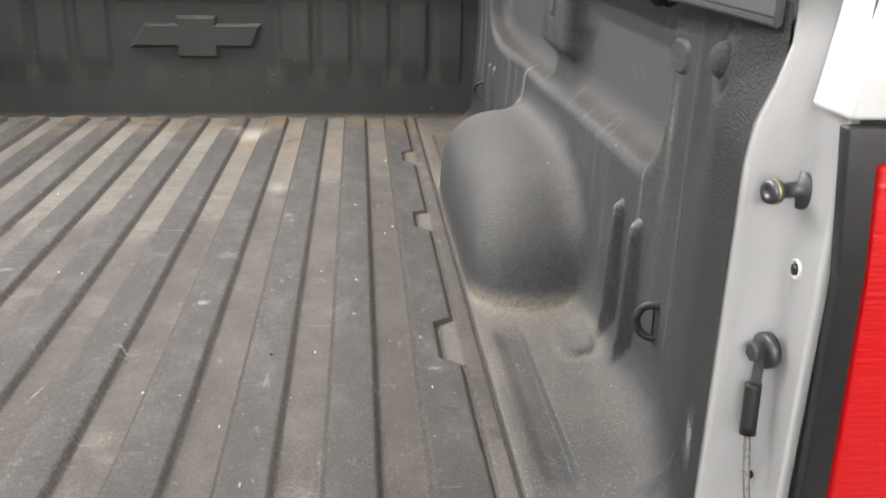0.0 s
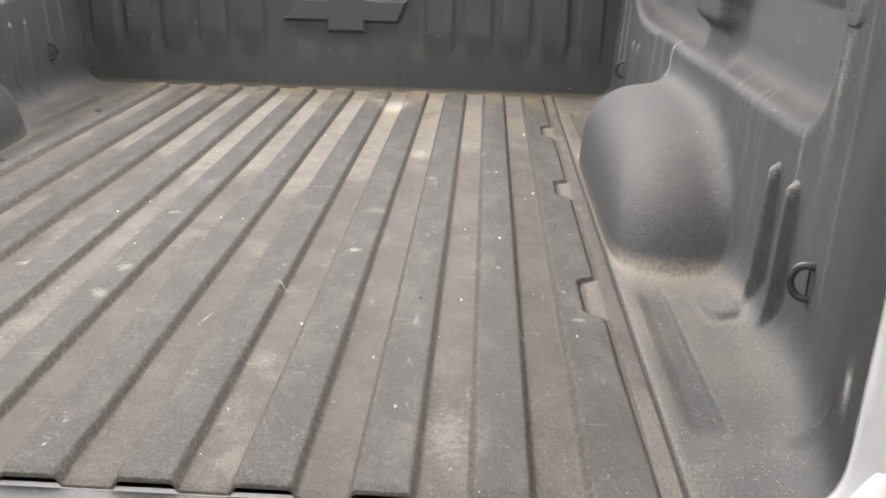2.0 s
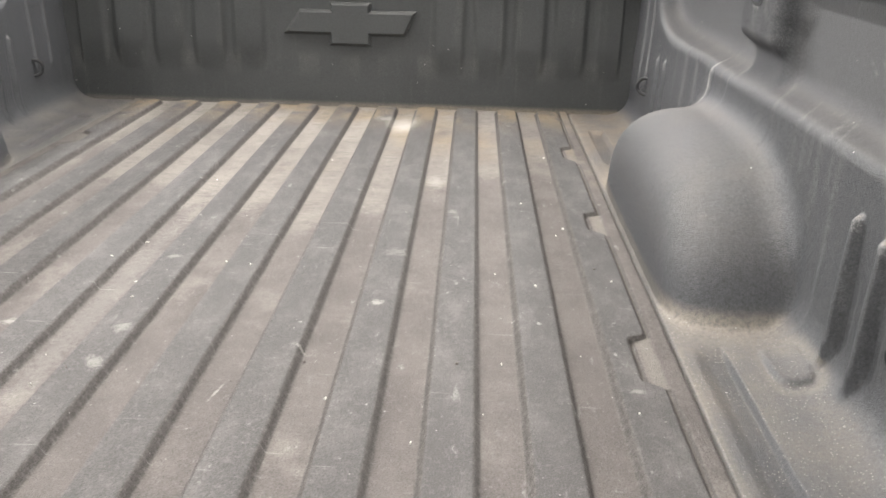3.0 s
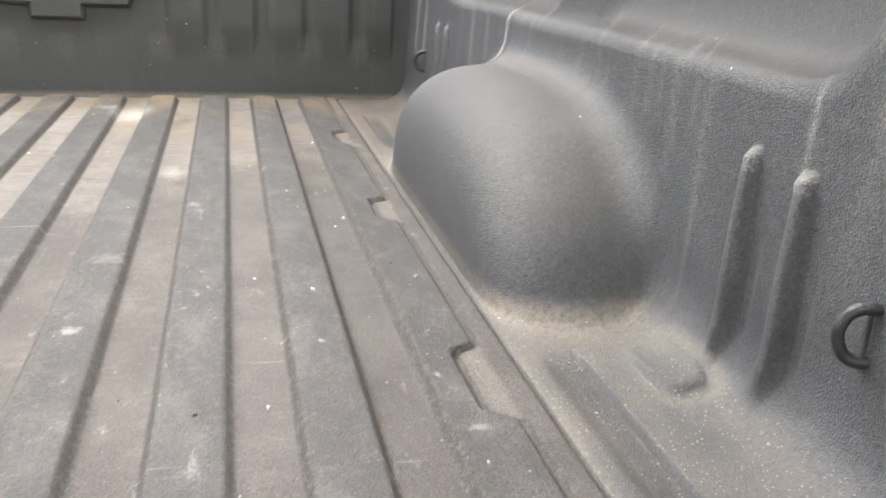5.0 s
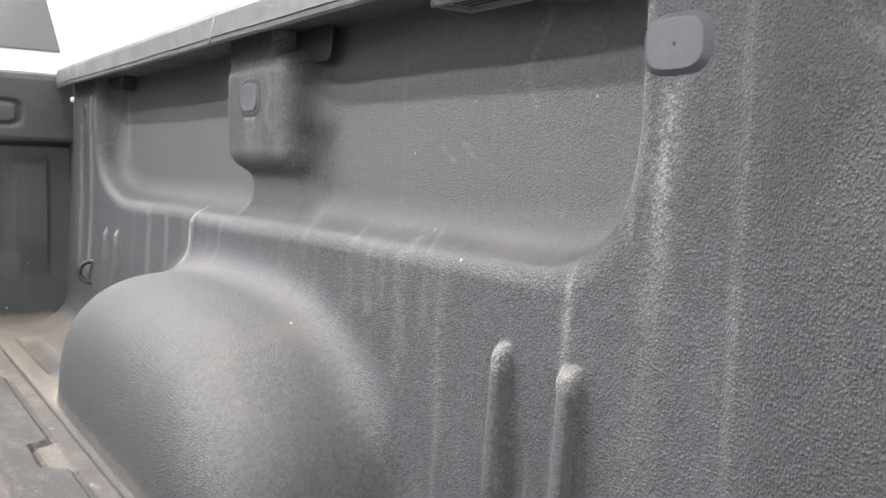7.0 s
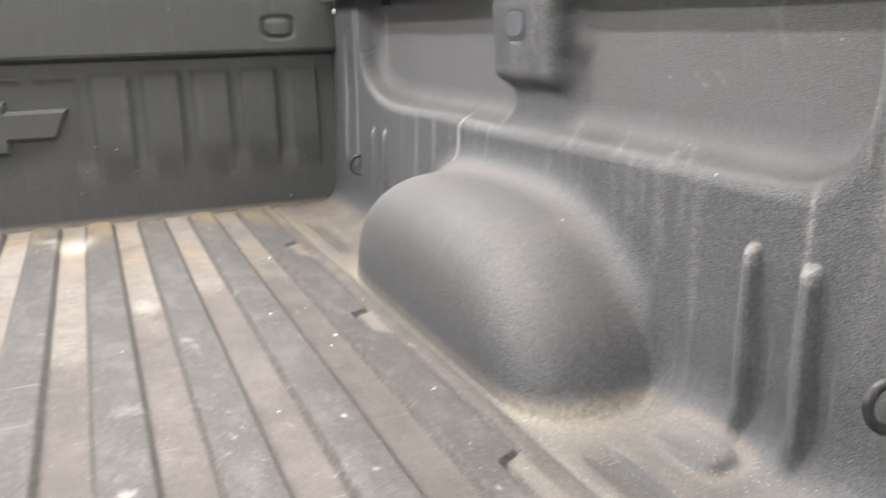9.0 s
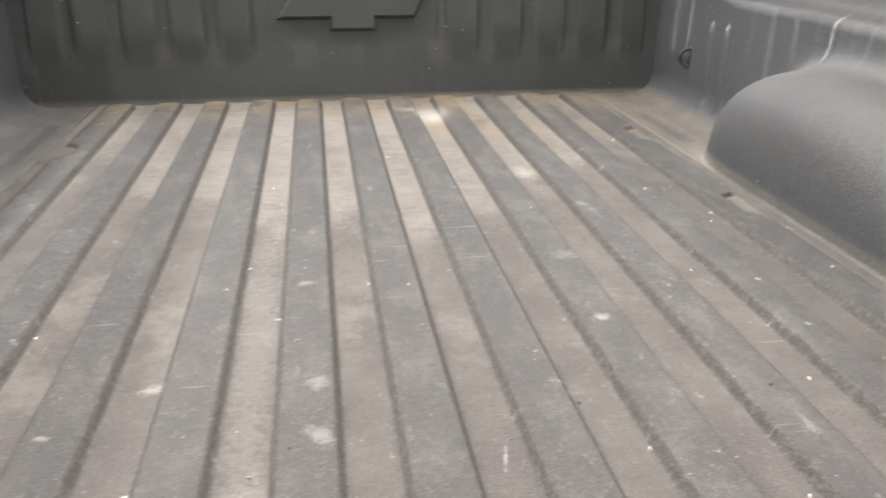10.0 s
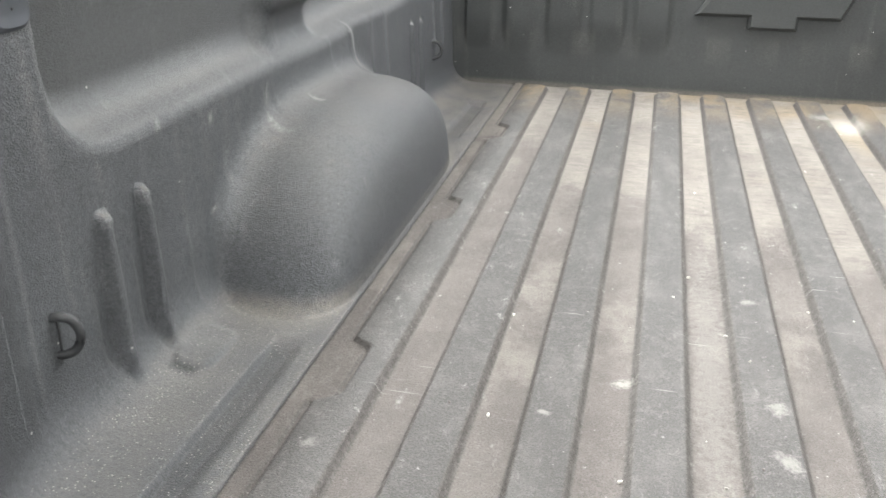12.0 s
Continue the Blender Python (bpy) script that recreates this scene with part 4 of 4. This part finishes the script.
def jamb_bm(sign):
    """The white jamb of the tailgate opening: a folded sheet that starts at the edge of the liner, flares at the top and sweeps into the sill."""
    bm = bmesh.new()
    rows = []
    for z in (-0.10, -0.03, 0.0, 0.01, 0.02, 0.03, 0.04, 0.05, 0.06, 0.075, 0.09, 0.12, 0.2, 0.3, 0.40, 0.43, 0.46, 0.49, 0.53):
        flare = 0.022 * float(step(np.array(z), 0.42, 0.49))
        edge = wall_x(0.183, min(max(z, 0.010), 0.42)) - 0.001
        xs = [edge + a if i < 4 else a for i, (a, b) in enumerate(JAMB)]
        rows.append([bm.verts.new((sign * (x + flare * (1 - i / 8)), b, z)) for i, (x, (a, b)) in enumerate(zip(xs, JAMB))])
    for a, b in zip(rows, rows[1:]):
        for i in range(len(JAMB) - 1):
            bm.faces.new((a[i], a[i + 1], b[i + 1], b[i]))
    bmesh.ops.solidify(bm, geom=bm.faces[:], thickness=-0.003)
    return bm


for sign in (1, -1):
    jamb = adopt(part("tailgate_jamb", jamb_bm(sign), WHITE, None, "white painted jamb of the tailgate opening", True))
    m = Matrix.Translation((sign * 0.805, 0.158, 0.383)) @ Euler((0, radians(-90 * sign), radians(14 * sign))).to_matrix().to_4x4()
    striker = adopt(part("striker", turned_bm([(0.016, -0.004), (0.016, 0.002), (0.0145, 0.004), (0.006, 0.0045), (0.006, 0.022), (0.0095, 0.0225), (0.0095, 0.029), (0.0085, 0.031), (0.003, 0.031), (0.003, 0.027)], m), BOLT, None, "zinc latch striker pin", True))
    part("pin_head", turned_bm([(0.0098, 0.0235), (0.0098, 0.0280)], m), PIN, striker, "brassy worn pin head", True)
    m2 = Matrix.Translation((sign * 0.805, 0.145, 0.322)) @ Euler((0, radians(-90 * sign), 0)).to_matrix().to_4x4()
    adopt(part("jamb_screw", turned_bm([(0.0085, -0.002), (0.0085, 0.001), (0.006, 0.0015), (0.006, -0.001)], m2), WHITE, None, "recessed jamb screw", True))
    adopt(part("screw_hole", turned_bm([(0.0045, 0.0), (0.0045, 0.0022)], m2), BLACK, None, "dark screw hole", True))
    m3 = Matrix.Translation((sign * 0.801, 0.1580, 0.021)) @ Euler((radians(90), 0, 0)).to_matrix().to_4x4()
    part("washer", turned_bm([(0.015, -0.006), (0.015, 0.002), (0.013, 0.004), (0.006, 0.005)], m3), WHITE, jamb, "", True)
    fin = [(0.744, 0.004), (0.766, 0.030), (0.779, 0.058), (0.786, 0.070), (0.793, 0.070), (0.800, 0.058), (0.813, 0.030), (0.818, 0.004)]
    part("gusset", prism_bm(for_side(sign, fin), "y", 0.1590, 0.170, 0.004), WHITE, jamb, "", True)
    part("stud", turned_bm([(0.004, -0.002), (0.004, 0.004), (0.003, 0.006)], Matrix.Translation((sign * 0.8005, 0.158, 0.128)) @ Euler((radians(90), 0, 0)).to_matrix().to_4x4(), 12), BLACK, jamb, "small black rubber stud", True)
    part("corner_screw", turned_bm([(0.0055, 0.003), (0.0055, 0.0075), (0.004, 0.009)], m3, 8), BOLT, jamb, "small zinc screw")
    outer = [(0.924, 0.518), (0.948, 0.508), (0.966, 0.42), (0.976, 0.20), (0.972, -0.05), (0.961, -0.36), (0.941, -0.36), (0.951, -0.05), (0.954, 0.20), (0.946, 0.42), (0.931, 0.496)]
    adopt(part("outer_side", slab(outer, sign, 0.13, 2.22, 30), WHITE, None, "white painted outer bed side", True))
    adopt(part("rear_corner", prism_bm(for_side(sign, [(0.796, 0.449), (0.808, 0.535), (0.936, 0.530), (0.961, 0.449)]), "y", 0.096, 0.15, 0.004), WHITE, None, "white painted corner above the tail light", True))
    adopt(part("lower_corner", prism_bm(for_side(sign, [(0.814, -0.34), (0.814, 0.060), (0.968, 0.060), (0.958, -0.34)]), "y", 0.096, 0.15, 0.004), WHITE, None, "white painted corner below the tail light", True))
    light = adopt(part("tail_light", prism_bm(for_side(sign, [(0.7935, 0.446), (0.808, 0.335), (0.814, 0.064), (0.969, 0.064), (0.969, 0.446)]), "y", 0.090, 0.103, 0.002), BLACK, None, "tall black-framed tail light", True))
    part("red_lens", prism_bm(for_side(sign, [(0.834, 0.090), (0.826, 0.338), (0.818, 0.421), (0.956, 0.421), (0.961, 0.30), (0.961, 0.090)]), "y", 0.084, 0.10, 0.003), RED, light, "ribbed red tail light lens", True)

adopt(part("rear_sill", box_bm(-0.775, 0.775, 0.164, 0.1885, -0.09, -0.0050, 0.002), WHITE, None, "white painted sill below the bed floor"))
# Its black also supplies the shade in the hollows under the rib ends.
adopt(part("under_floor", box_bm(-0.905, 0.905, 0.192, 2.20, -0.14, -0.03, 0.004), BLACK, None, "dark underside of the bed"))

# ----- tailgate check cables -----
for sign in (1, -1):
    cable = adopt(part("tailgate_cable", rod_bm([(sign * a, b, c) for a, b, c in curve_through([(0.788, 0.148, 0.205), (0.787, 0.140, 0.165), (0.786, 0.122, 0.12), (0.785, 0.090, 0.07), (0.784, 0.02, 0.035), (0.782, -0.08, 0.018), (0.779, -0.16, 0.006)], 40)], 0.0028, 8), CABLE, None, "grey steel tailgate cable", True))
    m = Matrix.Translation((sign * 0.796, 0.150, 0.250)) @ Euler((0, radians(-90 * sign), radians(10 * sign))).to_matrix().to_4x4()
    part("washer", turned_bm([(0.015, -0.002), (0.015, 0.004), (0.012, 0.006), (0.008, 0.006)], m), BOLT, cable, "", True)
    part("bolt", turned_bm([(0.0085, 0.006), (0.0085, 0.014), (0.007, 0.016)], m, 6), BOLT, cable, "hexagonal zinc bolt")
    part("eye", box_bm(*sorted((sign * 0.788, sign * 0.792)), 0.143, 0.155, 0.215, 0.245, 0.001), BOLT, cable)
    part("sleeve", rod_bm([(sign * 0.788, 0.149, 0.221), (sign * 0.788, 0.148, 0.218), (sign * 0.7875, 0.145, 0.185), (sign * 0.787, 0.143, 0.176)], 0.0068, 12), BLACK, cable, "black rubber sleeve", True)

# ----- tailgate, let down -----
GATE_Y0, GATE_Y1, GATE_Z = -0.374, 0.1795, -0.0045
gate = adopt(part("tailgate", box_bm(-0.768, 0.768, GATE_Y0 + 0.02, GATE_Y1, GATE_Z - 0.062, GATE_Z - 0.006, 0.012), WHITE, None, "lowered tailgate with white skin and grey lined inner face"))


def gate_panel():
    xs, ys = np.linspace(-0.764, 0.764, 220), np.linspace(GATE_Y0 + 0.10, GATE_Y1 - 0.001, 110)
    X, Y = np.meshgrid(xs, ys)
    H = np.full_like(X, GATE_Z - 0.006)
    inset = plateau(np.abs(X), -1, 0.68, 0.03) * plateau(Y, GATE_Y0 + 0.16, GATE_Y1 - 0.07, 0.03)
    H += 0.006 * (1 - inset)
    wave = np.abs(((X / PITCH + 0.5) % 1) - 0.5)
    H += 0.006 * inset * (1 - step(wave, 0.24, 0.32))
    pts = np.stack([X, Y, H], -1)
    return link_mesh("inner_panel", grid_mesh("inner_panel", pts.reshape(-1, 3), quads(*pts.shape[:2])), LINER_GATE, gate, "grey sprayed inner face of the tailgate")


gate_panel()
part("top_cap", box_bm(-0.766, 0.766, GATE_Y0, GATE_Y0 + 0.097, GATE_Z - 0.058, GATE_Z - 0.001, 0.008, 3), RAIL, gate, "grey plastic cap on the tailgate edge", True)

# ----- cab behind the bed -----
cab = adopt(part("cab", prism_bm([(-0.93, -0.30), (0.93, -0.30), (0.95, 0.20), (0.935, 0.55), (0.80, 1.05), (0.70, 1.10), (-0.70, 1.10), (-0.80, 1.05), (-0.935, 0.55), (-0.95, 0.20)], "y", 2.30, 4.4, 0.02), WHITE, None, "white painted back of the truck cab", True))
part("rear_window", prism_bm([(-0.825, 0.590), (0.825, 0.590), (0.770, 0.80), (0.715, 0.99), (0.67, 1.02), (-0.67, 1.02), (-0.715, 0.99), (-0.770, 0.80)], "y", 2.292, 2.31, 0.003), TINT, cab, "grey tinted rear window")
adopt(part("beam_top", box_bm(-0.83, 0.83, 2.20, 2.285, 0.49, 0.5265, 0.004), WHITE, None, "white painted edge behind the front panel"))


def wheel(x, y):
    sign = 1 if x > 0 else -1
    m = Matrix.Translation((x, y, GROUND + 0.40)) @ Euler((0, radians(90 * sign), 0)).to_matrix().to_4x4()
    tyre = adopt(part("tyre", turned_bm([(0.24, -0.12), (0.36, -0.13), (0.395, -0.10), (0.40, -0.05), (0.40, 0.05), (0.395, 0.10), (0.36, 0.13), (0.24, 0.12)], m, 48), RUBBER, None, "black road tyre", True))
    part("rim", turned_bm([(0.24, 0.05), (0.24, 0.115), (0.22, 0.115), (0.20, 0.07), (0.07, 0.06), (0.05, 0.08), (0.0, 0.08)], m, 36), RIM, tyre, "grey alloy rim", True)


for x in (-0.82, 0.82):
    for y in (1.135, 4.0):
        wheel(x, y)
adopt(part("chassis", box_bm(-0.5, 0.5, 0.3, 4.3, -0.36, -0.13, 0.02), BLACK, None, "dark chassis frame"))

# ---------- grit on the bed floor ----------
rng = np.random.default_rng(4)


def crumbs(name, count, low, high, material, label):
    bm = bmesh.new()
    for _ in range(count):
        x, y = rng.uniform(-0.6, 0.6), rng.uniform(0.2, 2.1)
        i = round(x / PITCH)
        on_rib = abs(x - i * PITCH) < RIB_HALF - 0.008 and abs(i) <= 5
        r = low + (high - low) * rng.random() ** 3
        m = Matrix.Translation((x, y, (RIB_HIGH if on_rib else 0.0) + r * 0.4)) @ Euler(rng.uniform(0, 3, 3)).to_matrix().to_4x4() @ Matrix.Diagonal((r, r * rng.uniform(0.6, 1.4), r * 0.7, 1))
        bmesh.ops.create_icosphere(bm, subdivisions=1, radius=1, matrix=m)
    me = bpy.data.meshes.new(name)
    bm.to_mesh(me)
    bm.free()
    return tagged(link_mesh(name, me, material), label, "grit", kind="stuff")


crumbs("pale_grit", 44, 0.0009, 0.0028, CRUMB, "pale crumbs of dirt scattered over the bed floor")
crumbs("dark_grit", 40, 0.001, 0.0026, STONE, "small dark stones scattered over the bed floor")


def flakes(places):
    """Thin chips of old coating and dirt lying flat on the floor."""
    bm = bmesh.new()
    for x, y in places:
        i = round(x / PITCH)
        on_rib = abs(x - i * PITCH) < RIB_HALF - 0.010 and abs(i) <= 5
        r, turn, n = rng.uniform(0.0014, 0.0034), rng.uniform(0, 6.28), 7
        z = (RIB_HIGH if on_rib else 0.0) + 0.0008
        ring = []
        for k in range(n):
            a, q = 2 * math.pi * k / n, r * rng.uniform(0.6, 1.2)
            u, v = q * math.cos(a), 0.45 * q * math.sin(a)
            ring.append((x + u * math.cos(turn) - v * math.sin(turn), y + u * math.sin(turn) + v * math.cos(turn)))
        top = [bm.verts.new((a, b, z + 0.0011 + 0.0004 * rng.random())) for a, b in ring]
        low = [bm.verts.new((a, b, z - 0.001)) for a, b in ring]
        bm.faces.new(top)
        for k in range(n):
            bm.faces.new((low[k], low[(k + 1) % n], top[(k + 1) % n], top[k]))
    me = bpy.data.meshes.new("flakes")
    bm.to_mesh(me)
    bm.free()
    return tagged(link_mesh("flakes", me, CRUMB, smooth=False), "flat white flakes of dirt lying on the floor ribs", "grit", kind="stuff")


flakes(((-0.192, 1.030), (-0.036, 0.957), (-0.421, 0.853), (-0.265, 0.536), (-0.164, 0.551), (0.193, 0.545), (0.404, 0.645), (0.155, 0.324), (0.592, 1.055), (-0.411, 0.616), (0.30, 0.46), (-0.215, 0.935), (0.462, 0.875), (-0.33, 1.62)))
